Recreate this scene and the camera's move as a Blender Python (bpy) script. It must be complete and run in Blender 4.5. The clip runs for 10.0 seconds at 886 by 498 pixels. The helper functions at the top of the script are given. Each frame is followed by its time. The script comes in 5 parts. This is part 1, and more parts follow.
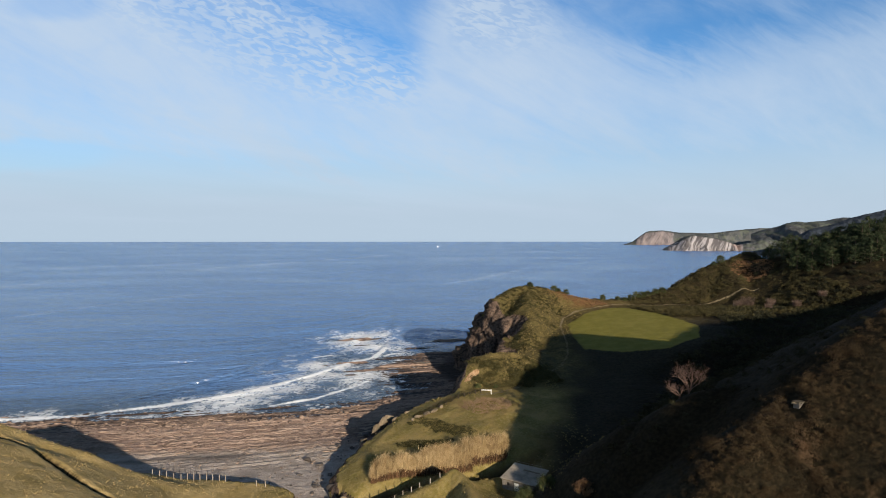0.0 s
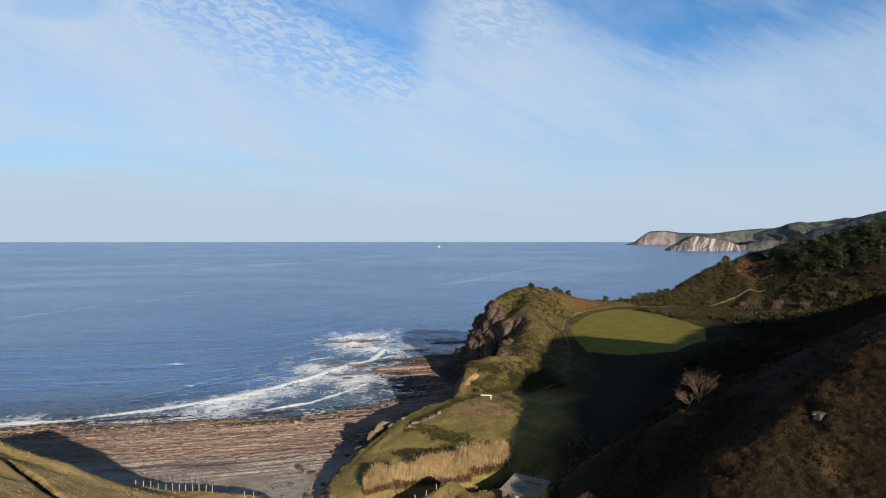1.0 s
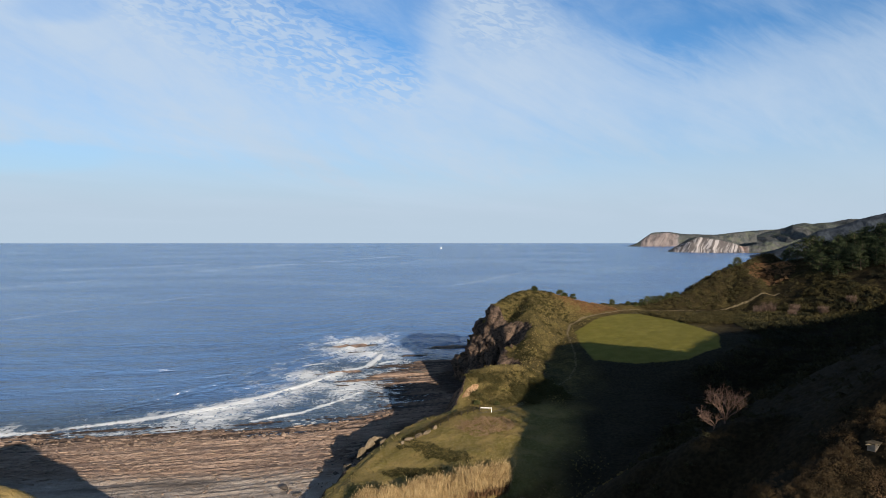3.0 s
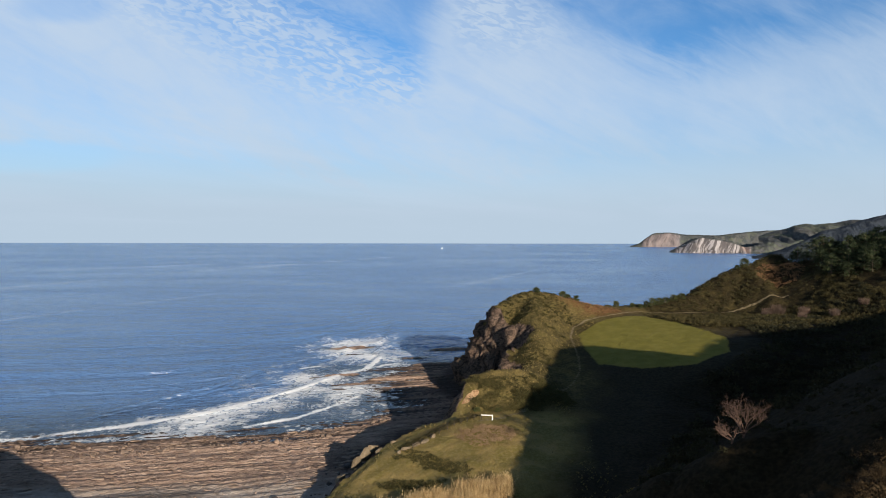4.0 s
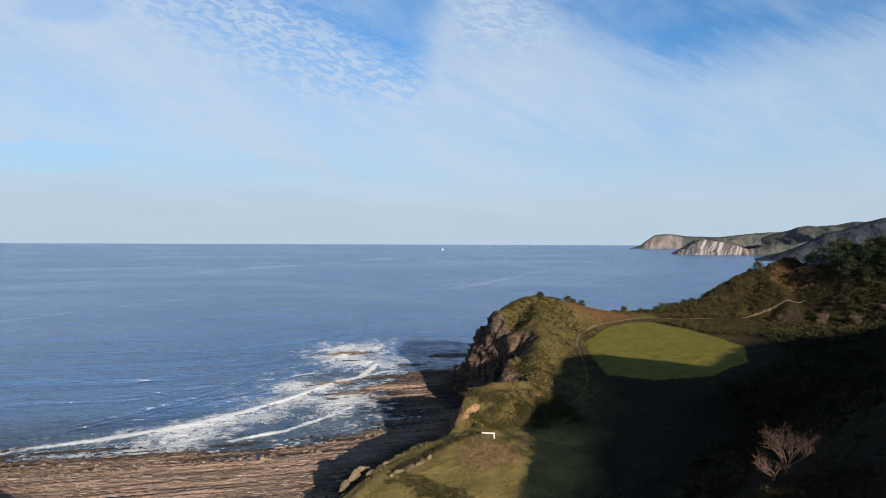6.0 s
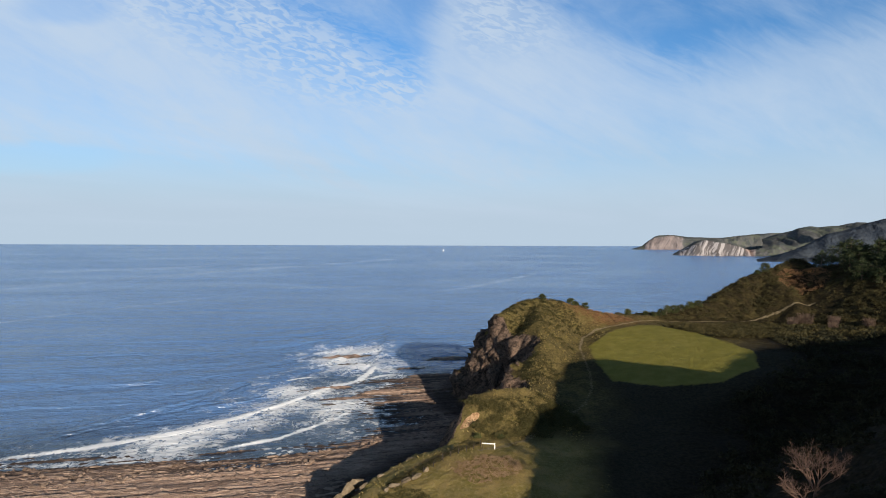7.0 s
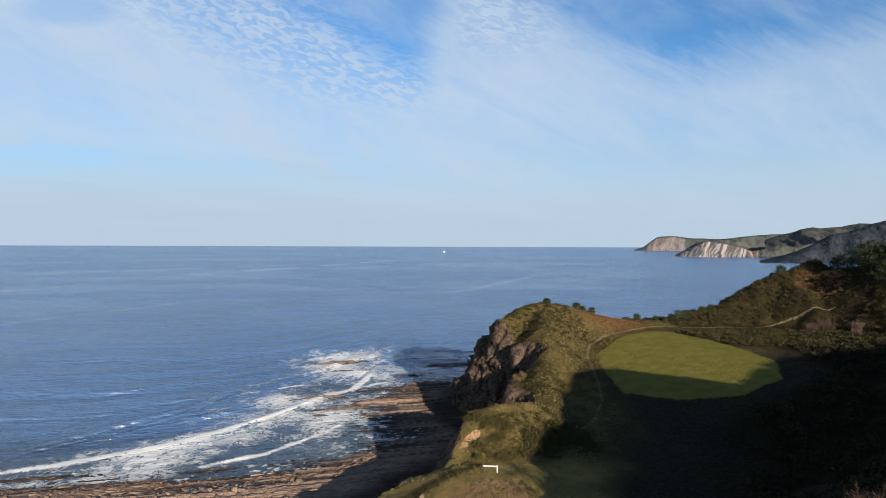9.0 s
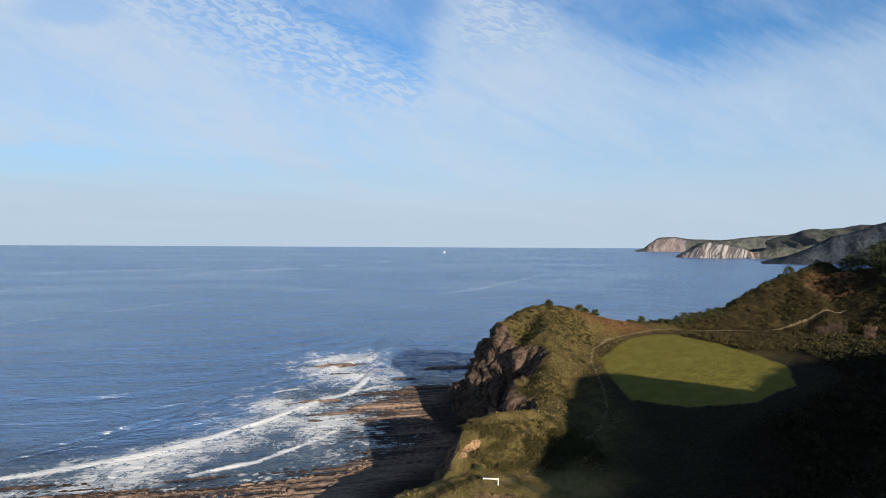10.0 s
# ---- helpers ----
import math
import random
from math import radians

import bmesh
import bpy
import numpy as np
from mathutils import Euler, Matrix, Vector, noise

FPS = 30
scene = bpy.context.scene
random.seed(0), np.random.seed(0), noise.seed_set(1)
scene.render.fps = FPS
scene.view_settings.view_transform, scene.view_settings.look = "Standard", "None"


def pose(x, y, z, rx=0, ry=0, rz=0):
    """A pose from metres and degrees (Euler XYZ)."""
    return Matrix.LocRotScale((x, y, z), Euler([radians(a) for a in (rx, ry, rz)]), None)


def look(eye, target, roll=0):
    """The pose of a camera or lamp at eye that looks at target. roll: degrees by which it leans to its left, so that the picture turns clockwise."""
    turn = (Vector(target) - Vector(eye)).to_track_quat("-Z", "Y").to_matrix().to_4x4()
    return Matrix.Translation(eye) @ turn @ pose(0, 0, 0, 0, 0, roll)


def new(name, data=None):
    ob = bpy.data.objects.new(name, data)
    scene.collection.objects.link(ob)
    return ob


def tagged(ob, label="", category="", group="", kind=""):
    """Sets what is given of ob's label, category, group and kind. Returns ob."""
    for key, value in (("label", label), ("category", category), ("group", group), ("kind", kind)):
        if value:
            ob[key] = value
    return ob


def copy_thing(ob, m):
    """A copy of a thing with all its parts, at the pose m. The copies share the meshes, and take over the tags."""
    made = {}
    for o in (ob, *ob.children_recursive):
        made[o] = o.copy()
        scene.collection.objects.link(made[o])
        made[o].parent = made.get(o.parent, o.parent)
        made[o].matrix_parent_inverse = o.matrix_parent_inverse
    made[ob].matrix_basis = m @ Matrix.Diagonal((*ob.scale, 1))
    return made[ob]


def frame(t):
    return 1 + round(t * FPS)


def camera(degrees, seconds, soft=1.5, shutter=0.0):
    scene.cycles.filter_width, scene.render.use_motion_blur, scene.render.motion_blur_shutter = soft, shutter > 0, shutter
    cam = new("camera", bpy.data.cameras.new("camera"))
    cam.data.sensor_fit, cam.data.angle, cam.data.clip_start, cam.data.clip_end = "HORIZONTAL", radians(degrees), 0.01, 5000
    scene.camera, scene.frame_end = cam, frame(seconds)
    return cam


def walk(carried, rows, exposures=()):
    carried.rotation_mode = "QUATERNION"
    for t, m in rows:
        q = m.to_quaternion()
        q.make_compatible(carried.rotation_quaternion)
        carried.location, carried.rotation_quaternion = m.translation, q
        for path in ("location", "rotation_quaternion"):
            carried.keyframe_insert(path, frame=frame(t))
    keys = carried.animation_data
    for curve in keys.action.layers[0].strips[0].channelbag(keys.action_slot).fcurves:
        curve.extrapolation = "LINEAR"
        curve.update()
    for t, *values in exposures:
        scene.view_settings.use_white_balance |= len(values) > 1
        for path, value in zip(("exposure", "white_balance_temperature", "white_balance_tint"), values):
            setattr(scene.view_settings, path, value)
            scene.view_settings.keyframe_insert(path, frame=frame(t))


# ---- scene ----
cam = camera(74.1, 10.0, soft=0.95)
PATH = [
    (0, (-0.46, -0.553, 53.409), (-0.382, 1.445, 53.362), 0.0),
    (0.5, (0.021, 1.745, 53.375), (0.095, 3.743, 53.327), 0.0),
    (1, (0.546, 4.438, 53.248), (0.619, 6.436, 53.202), 0.0),
    (1.5, (0.886, 6.64, 53.232), (0.957, 8.638, 53.187), 0.0),
    (2, (1.296, 9.354, 53.139), (1.365, 11.352, 53.094), 0.1),
    (2.5, (1.722, 11.816, 53.091), (1.789, 13.814, 53.048), 0.0),
    (4, (2.752, 20.009, 52.954), (2.814, 22.008, 52.913), 0.1),
    (4.5, (2.912, 22.555, 52.889), (2.974, 24.554, 52.849), 0.1),
    (5, (3.306, 25.262, 53.034), (3.366, 27.261, 52.994), 0.1),
    (5.5, (3.484, 27.693, 53.109), (3.544, 29.692, 53.07), 0.2),
    (7, (4.409, 35.828, 53.06), (4.465, 37.827, 53.026), 0.2),
    (7.5, (4.687, 38.497, 53.107), (4.742, 40.496, 53.072), 0.2),
    (8, (4.814, 41.009, 53.064), (4.87, 43.008, 53.032), 0.2),
    (8.5, (5.054, 43.633, 53.078), (5.108, 45.632, 53.046), 0.2),
    (9, (5.347, 46.277, 53.04), (5.4, 48.276, 53.01), 0.2),
    (9.5, (5.622, 48.906, 52.976), (5.675, 50.905, 52.947), 0.3),
    (10, (5.812, 51.718, 52.854), (5.864, 53.717, 52.826), 0.3),
]
walk(cam, [(t, look(eye, target, roll)) for t, eye, target, roll in PATH])

# ---- world, sun, exposure ----
SHADOW_WAY = Vector((-0.39, 0.921, 0)).normalized()   # level direction in which shadows fall
SUN_TAN = 0.30                                       # tangent of the sun's elevation
SUN_ELEV = math.atan(SUN_TAN)


def node_kit(tree):
    """Short helpers to add nodes to a tree."""
    nodes, links = tree.nodes, tree.links

    def add(kind, **props):
        n = nodes.new(kind)
        for k, v in props.items():
            if k == "op":
                n.operation = v
            elif k == "blend":
                n.blend_type = v
        return n

    def put(sock, v):
        if isinstance(v, bpy.types.NodeSocket):
            links.new(v, sock)
        else:
            sock.default_value = v

    def mathn(op, a, b=0.0, c=0.0, clamp=False):
        n = add("ShaderNodeMath", op=op)
        n.use_clamp = clamp
        put(n.inputs[0], a), put(n.inputs[1], b), put(n.inputs[2], c)
        return n.outputs[0]

    def mix(f, a, b, blend="MIX"):
        n = nodes.new("ShaderNodeMix")
        n.data_type, n.blend_type = "RGBA", blend
        put(n.inputs[0], f)
        put(n.inputs[6], (*a, 1) if isinstance(a, tuple) else a)
        put(n.inputs[7], (*b, 1) if isinstance(b, tuple) else b)
        return n.outputs[2]

    def noise_tex(vec, scale, detail=4.0, rough=0.55, distort=0.0):
        n = nodes.new("ShaderNodeTexNoise")
        if vec is not None:
            links.new(vec, n.inputs["Vector"])
        n.inputs["Scale"].default_value, n.inputs["Detail"].default_value = scale, detail
        n.inputs["Roughness"].default_value, n.inputs["Distortion"].default_value = rough, distort
        return n.outputs["Fac"]

    def ramp(f, lo, hi, a=0.0, b=1.0):
        n = nodes.new("ShaderNodeMapRange")
        n.interpolation_type = "SMOOTHSTEP"
        put(n.inputs[0], f)
        n.inputs[1].default_value, n.inputs[2].default_value = lo, hi
        n.inputs[3].default_value, n.inputs[4].default_value = a, b
        return n.outputs[0]

    def scaled(vec, s):
        n = nodes.new("ShaderNodeMapping")
        links.new(vec, n.inputs["Vector"])
        n.inputs["Scale"].default_value = s
        return n.outputs[0]

    def attr(name):
        n = nodes.new("ShaderNodeAttribute")
        n.attribute_name = name
        return n.outputs["Fac"]
    return add, put, mathn, mix, noise_tex, ramp, scaled, attr


SKY_STRENGTH = 0.05
CLOUD_LIGHT = 14.5
world = bpy.data.worlds.new("sky")
scene.world = world
world.use_nodes = True


def build_sky():
    tree = world.node_tree
    tree.nodes.clear()
    add, put, mathn, mix, noise_tex, ramp, scaled, attr = node_kit(tree)
    sky = tree.nodes.new("ShaderNodeTexSky")
    sky.sky_type, sky.sun_disc = "NISHITA", False
    sky.sun_elevation = SUN_ELEV
    sky.sun_rotation = math.atan2(-SHADOW_WAY.x, -SHADOW_WAY.y)
    sky.altitude, sky.air_density, sky.dust_density, sky.ozone_density = 50, 1.0, 0.6, 2.0
    coord = tree.nodes.new("ShaderNodeTexCoord").outputs["Generated"]
    sep = tree.nodes.new("ShaderNodeSeparateXYZ")
    tree.links.new(coord, sep.inputs[0])
    up = mathn("MAXIMUM", sep.outputs[2], 0.0)
    depth = mathn("ADD", up, 0.10)
    px, py = mathn("DIVIDE", sep.outputs[0], depth), mathn("DIVIDE", sep.outputs[1], depth)
    # cloud-layer coordinates: u along the streaks, v across them
    u = mathn("MULTIPLY", mathn("ADD", px, py), 0.7071)
    v = mathn("MULTIPLY", mathn("SUBTRACT", py, px), 0.7071)
    flat = tree.nodes.new("ShaderNodeCombineXYZ")
    tree.links.new(u, flat.inputs[0]), tree.links.new(v, flat.inputs[1])
    flat = flat.outputs[0]
    broad = noise_tex(scaled(flat, (0.32, 0.75, 1)), 1.0, 5, 0.55, 0.5)
    # bearings seen towards the open sea: s sideways, h upwards
    ahead = mathn("MAXIMUM", sep.outputs[1], 0.2)
    s_, h_ = mathn("DIVIDE", sep.outputs[0], ahead), mathn("DIVIDE", up, ahead)
    plane = tree.nodes.new("ShaderNodeCombineXYZ")
    # turned so that the first axis runs along the cloud streets
    put(plane.inputs[0], mathn("SUBTRACT", mathn("MULTIPLY", s_, 0.892), mathn("MULTIPLY", h_, 0.452)))
    put(plane.inputs[1], mathn("ADD", mathn("MULTIPLY", s_, 0.452), mathn("MULTIPLY", h_, 0.892)))
    plane = plane.outputs[0]
    streets = noise_tex(scaled(plane, (2.2, 9.0, 1)), 1.0, 7, 0.62, 0.6)
    fibre = noise_tex(scaled(plane, (9.0, 34.0, 1)), 1.0, 5, 0.65, 0.7)
    fluff = noise_tex(scaled(plane, (16.0, 24.0, 1)), 1.0, 4, 0.6, 0.5)
    ruffle = mathn("ADD", mathn("MULTIPLY", mathn("SUBTRACT", streets, 0.5), 0.16), mathn("MULTIPLY", mathn("SUBTRACT", fibre, 0.5), 0.10))

    def side(s0, h0, ns, nh, lo, hi, rough=1.0):
        """How far a bearing lies past a line through (s0, h0) with the normal (ns, nh)."""
        d = mathn("ADD", mathn("MULTIPLY", mathn("SUBTRACT", s_, s0), ns), mathn("MULTIPLY", mathn("SUBTRACT", h_, h0), nh))
        return d, ramp(mathn("ADD", d, mathn("MULTIPLY", ruffle, rough)), lo, hi)

    def spot(s0, h0, ws, wh):
        ds, dh = mathn("DIVIDE", mathn("SUBTRACT", s_, s0), ws), mathn("DIVIDE", mathn("SUBTRACT", h_, h0), wh)
        return ramp(mathn("ADD", mathn("ADD", mathn("MULTIPLY", ds, ds), mathn("MULTIPLY", dh, dh)), mathn("MULTIPLY", ruffle, 4.0)), 0.2, 1.3, 1.0, 0.0)
    d1, past1 = side(-0.292, 0.401, 0.452, 0.892, -0.012, 0.030, 0.6)
    _, before2 = side(0.035, 0.380, -0.95, 0.31, -0.03, 0.055)
    gap1 = mathn("MULTIPLY", past1, before2)
    _, past3 = side(0.165, 0.401, 0.545, 0.838, -0.035, 0.075)
    _, above4 = side(0.45, 0.245, -0.261, 0.965, -0.02, 0.10)
    gap2 = mathn("MULTIPLY", past3, above4)
    clear = mathn("MAXIMUM", mathn("MULTIPLY", gap1, ramp(streets, 0.36, 0.66, 0.78, 0.42)), mathn("MULTIPLY", gap2, ramp(streets, 0.4, 0.72, 0.92, 0.55)))
    clear = mathn("MAXIMUM", clear, mathn("MULTIPLY", spot(-0.66, 0.132, 0.16, 0.030), 0.30))
    clear = mathn("MAXIMUM", clear, mathn("MULTIPLY", spot(-0.60, 0.385, 0.10, 0.035), 0.30))
    body = mathn("ADD", mathn("MULTIPLY", streets, 0.9), mathn("ADD", mathn("MULTIPLY", broad, 0.35), mathn("MULTIPLY", fibre, 0.18)))
    thick = ramp(body, 0.45, 0.88, 0.70, 1.0)
    thick = mathn("MULTIPLY", thick, ramp(s_, 0.10, 0.62, 1.0, 0.86))
    # the rows of small cloudlets along the edge of the left-hand sheet
    row_way = tree.nodes.new("ShaderNodeCombineXYZ")
    put(row_way.inputs[0], mathn("ADD", mathn("MULTIPLY", s_, 0.96), mathn("MULTIPLY", h_, -0.28)))
    put(row_way.inputs[1], mathn("ADD", mathn("MULTIPLY", s_, 0.28), mathn("MULTIPLY", h_, 0.96)))
    rows_ = noise_tex(scaled(row_way.outputs[0], (38.0, 105.0, 1)), 1.0, 2, 0.5, 0.9)
    belt = mathn("MULTIPLY", ramp(d1, -0.17, -0.03), mathn("MULTIPLY", ramp(d1, 0.075, 0.03), ramp(h_, 0.19, 0.27)))
    belt = mathn("MULTIPLY", belt, ramp(s_, 0.03, -0.04))
    belt2 = mathn("MULTIPLY", mathn("MULTIPLY", ramp(s_, 0.03, 0.07), ramp(s_, 0.27, 0.16)), ramp(h_, 0.29, 0.36))
    belt = mathn("MAXIMUM", belt, mathn("MULTIPLY", belt2, 0.6))
    mass = mathn("MULTIPLY", thick, mathn("SUBTRACT", 1.0, clear))
    mass = mathn("MULTIPLY", mass, mathn("SUBTRACT", 1.0, mathn("MULTIPLY", belt, ramp(rows_, 0.40, 0.60, 0.46, 0.0))))
    mass = mathn("MULTIPLY", mass, ramp(fluff, 0.3, 0.6, 0.93, 1.0))
    # the layer thins out overhead; low down a pale haze takes over
    mass = mathn("MULTIPLY", mass, ramp(up, 0.38, 0.62, 1.0, 0.10))
    veil = ramp(up, 0.30, 0.02, 0.10, 0.95)
    amount = mathn("MAXIMUM", mathn("MULTIPLY", mass, 0.90), mathn("MULTIPLY", veil, mathn("SUBTRACT", 1.0, mathn("MULTIPLY", clear, 0.45))), clamp=True)
    amount = mathn("ADD", amount, mathn("MULTIPLY", mathn("MULTIPLY", mass, veil), 0.08), clamp=True)
    low = (0.500 * CLOUD_LIGHT, 0.620 * CLOUD_LIGHT, 0.745 * CLOUD_LIGHT)
    cloud = mix(ramp(mathn("ADD", mathn("MULTIPLY", up, 1.0), mathn("MULTIPLY", mathn("SUBTRACT", broad, 0.5), 0.25)), 0.0, 0.22), low,
                (0.565 * CLOUD_LIGHT, 0.68 * CLOUD_LIGHT, 0.82 * CLOUD_LIGHT))
    blue = mix(1.0, sky.outputs[0], (0.74, 1.60, 2.32), "MULTIPLY")
    # the open sky deepens towards the zenith
    blue = mix(ramp(up, 0.40, 0.72, 0.0, 0.88), blue, (0.0, 0.0, 0.0))
    out = mix(amount, blue, cloud)
    bg = tree.nodes.new("ShaderNodeBackground")
    tree.links.new(out, bg.inputs[0])
    bg.inputs[1].default_value = SKY_STRENGTH
    tree.links.new(bg.outputs[0], tree.nodes.new("ShaderNodeOutputWorld").inputs[0])


build_sky()
sun_data = bpy.data.lights.new("sun", "SUN")
sun_data.energy, sun_data.angle, sun_data.color = 5.0, radians(0.53), (1.0, 0.87, 0.70)
sun = new("sun", sun_data)
sun.matrix_world = look((0, 0, 300), (SHADOW_WAY.x * 100, SHADOW_WAY.y * 100, 300 - 100 * SUN_TAN))
scene.view_settings.exposure = 0.44
rng = np.random.default_rng(7)

# ---- shape of the land ----
PERM = np.random.default_rng(3).random((256, 256))


def value_noise(x, y):
    xi, yi = np.floor(x).astype(int), np.floor(y).astype(int)
    fx, fy = x - xi, y - yi
    fx, fy = fx * fx * (3 - 2 * fx), fy * fy * (3 - 2 * fy)
    a, b = PERM[xi % 256, yi % 256], PERM[(xi + 1) % 256, yi % 256]
    c, d = PERM[xi % 256, (yi + 1) % 256], PERM[(xi + 1) % 256, (yi + 1) % 256]
    return (a * (1 - fx) + b * fx) * (1 - fy) + (c * (1 - fx) + d * fx) * fy


def fbm(x, y, octaves=4, gain=0.5):
    """Noise about -1 to 1."""
    total, amp, norm = 0.0, 1.0, 0.0
    for k in range(octaves):
        total = total + amp * (value_noise(x * 2 ** k + 17.3 * k, y * 2 ** k + 5.1 * k) * 2 - 1)
        norm += amp
        amp *= gain
    return total / norm


def smooth(a, b, x):
    t = np.clip((x - a) / (b - a), 0, 1)
    return t * t * (3 - 2 * t)


def smax(a, b, k=2.0):
    h = np.clip(0.5 + 0.5 * (a - b) / k, 0, 1)
    return b * (1 - h) + a * h + k * h * (1 - h)


def smin(a, b, k=2.0):
    return -smax(-a, -b, k)


def along(x, y, line):
    """Distance to a line of rows (x, y, values...) and the values at the nearest place."""
    best = np.full(np.shape(x), 1e9)
    vals = [np.zeros(np.shape(x)) for _ in range(len(line[0]) - 2)]
    for p, q in zip(line, line[1:]):
        dx, dy = q[0] - p[0], q[1] - p[1]
        t = np.clip(((x - p[0]) * dx + (y - p[1]) * dy) / (dx * dx + dy * dy), 0, 1)
        d = np.hypot(x - p[0] - t * dx, y - p[1] - t * dy)
        near = d < best
        best = np.where(near, d, best)
        for k in range(len(vals)):
            vals[k] = np.where(near, p[k + 2] * (1 - t) + q[k + 2] * t, vals[k])
    return best, vals


def inside(x, y, poly):
    hit = np.zeros(np.shape(x), bool)
    for p, q in zip(poly, poly[1:] + poly[:1]):
        if p[1] != q[1]:
            hit ^= ((y < p[1]) != (y < q[1])) & (x < (q[0] - p[0]) * (y - p[1]) / (q[1] - p[1]) + p[0])
    return hit


def spine(x, y, line, top=2.0):
    """A ridge: rows of x, y, z, slope of its sides."""
    high = np.full(np.shape(x), -1e3)
    for p, q in zip(line, line[1:]):
        dx, dy = q[0] - p[0], q[1] - p[1]
        t = np.clip(((x - p[0]) * dx + (y - p[1]) * dy) / (dx * dx + dy * dy), 0, 1)
        d = np.hypot(x - p[0] - t * dx, y - p[1] - t * dy)
        z, s = p[2] * (1 - t) + q[2] * t, p[3] * (1 - t) + q[3] * t
        high = np.maximum(high, z - s * (np.sqrt(d * d + top * top) - top))
    return high


# cliff-top line of the land, from the west bank round the headland to the north-east
COAST = [(-900, 60), (-300, 112), (-120, 122), (-75, 115), (-50, 113), (-30, 111), (-21, 104), (-17, 92), (-13.5, 93), (-12, 106),
         (-15.5, 112), (-16.8, 118), (-12.5, 127), (-8, 135), (-4.5, 140), (0.8, 146.5), (6.5, 150), (10.5, 152), (11.8, 157), (13.5, 162), (17.5, 166), (22.5, 168.5), (27.5, 170.5), (29.8, 174),
         (29.6, 181), (29.2, 189), (32.5, 196), (36.8, 201), (36.5, 206), (33, 211), (30, 217), (27.5, 224), (26, 232), (29, 240), (36, 245), (46, 248), (56, 250), (68, 252), (85, 254),
         (105, 257), (120, 262), (137, 267), (165, 278), (320, 330), (900, 420)]
LAND = COAST + [(900, -900), (-900, -900)]
VALLEY = [(-20, 60, 10, 0), (-19, 96, 6.5, 0), (18, 100, 9, 0), (34, 128, 11.8, 0), (42, 152, 14.2, 0), (47, 180, 17.0, 0), (60, 208, 22.0, 0), (86, 236, 25.3, 0)]
HEADLAND = [(28.5, 223.5, 29.2, 0.95), (33, 227, 30.8, 0.95), (36, 229.5, 32.2, 0.95), (42, 233, 33.0, 1.0), (50.6, 235, 32.0, 1.0), (56, 236, 30.3, 0.9), (61, 237, 28.4, 0.75), (67, 239, 27.3, 0.6), (75, 241, 26.3, 0.45),
            (87, 242, 26.3, 0.5), (100, 244, 29.0, 0.7), (110, 247, 31.0, 0.8), (116, 250, 34.6, 0.9), (123, 252, 38.4, 0.9), (130.5, 254, 40.6, 0.9), (137, 256, 42.0, 0.9), (150, 262, 46, 0.8)]
HILL_NOSE = [(133, 255, 40.8, 0.9), (132, 243, 37, 0.85), (131, 231, 31.2, 0.85), (127, 221, 25.0, 0.85)]
BLUFF = [(14.6, 160.0, 20.0, 1.1), (22, 162.5, 20.5, 1.05), (28, 166, 19.5, 1.0), (31.5, 169, 17.4, 1.0)]
RIB = [(34.5, 176, 16.2, 0.8), (33.5, 183, 17.6, 0.85), (33.5, 190, 20.0, 0.85), (38.5, 203, 24.6, 0.85), (38.5, 213, 28.3, 0.9), (41, 224, 31.5, 0.9)]
SHOULDER = [(31, 95, 16.5, 0.9), (35, 94, 22.5, 0.9), (41, 91, 26.8, 0.9), (44, 90.5, 28.3, 0.9), (50, 89.5, 30.0, 0.8), (60, 87, 30.5, 0.8)]
SPUR = [(30, 72, 9, 1.6), (32.5, 71, 13.4, 1.6), (35, 70.5, 19.6, 1.6), (37.5, 70, 24.6, 1.5), (40, 71, 28.2, 1.3), (45, 73, 30.2, 0.95), (48.5, 73.3, 31.4, 0.95), (53, 74.4, 34.4, 0.95), (58.5, 76.5, 37.8, 0.9), (65, 77.5, 42.8, 0.85), (83, 79, 51, 0.75),
        (95, 79, 57.2, 0.7), (100, 79, 58.4, 0.7), (105, 79.5, 51.7, 0.75), (110, 79.8, 50.5, 0.7), (120, 80.5, 53, 0.6), (127, 81.5, 55.6, 0.55), (134, 82, 57.6, 0.55), (142, 83, 58.6, 0.5), (150, 84, 59.6, 0.5), (171, 84.5, 61.6, 0.45), (188, 85, 65.4, 0.42), (202, 86, 68.8, 0.4), (400, 95, 111.6, 0.3)]
KNOLL = [(-7, 98.5, 6.6, 0.6), (1, 101, 9.8, 0.7), (5.5, 102, 11.9, 1.1), (7.2, 99, 11.2, 1.3), (8, 92, 11.5, 1.0)]
WOODS = [(148, 252, 42, 0.8), (164, 237, 47.5, 0.62), (180, 222, 53, 0.58), (230, 212, 66, 0.5), (420, 200, 95, 0.35)]
WEST_BANK = [(-300, 75, 18, 0.5), (-130, 96, 18, 0.55), (-71, 99, 21.4, 1.3), (-57, 99, 16.9, 1.5), (-50, 102, 12.0, 1.5), (-44, 104, 8.6, 0.5)]
WEST_TOP = [(-72, 96, 22.6, 0.9), (-65, 86, 23.0, 0.6), (-58, 70, 23.5, 0.5), (-55, 40, 25, 0.5), (-60, 0, 30, 0.4)]
SHORE_X = (-2000, -400, -117, -74, -35, -21, -14, -10, 4)
SHORE_Y = (118, 138, 169.5, 172.5, 175.5, 182.5, 188.5, 194, 205)
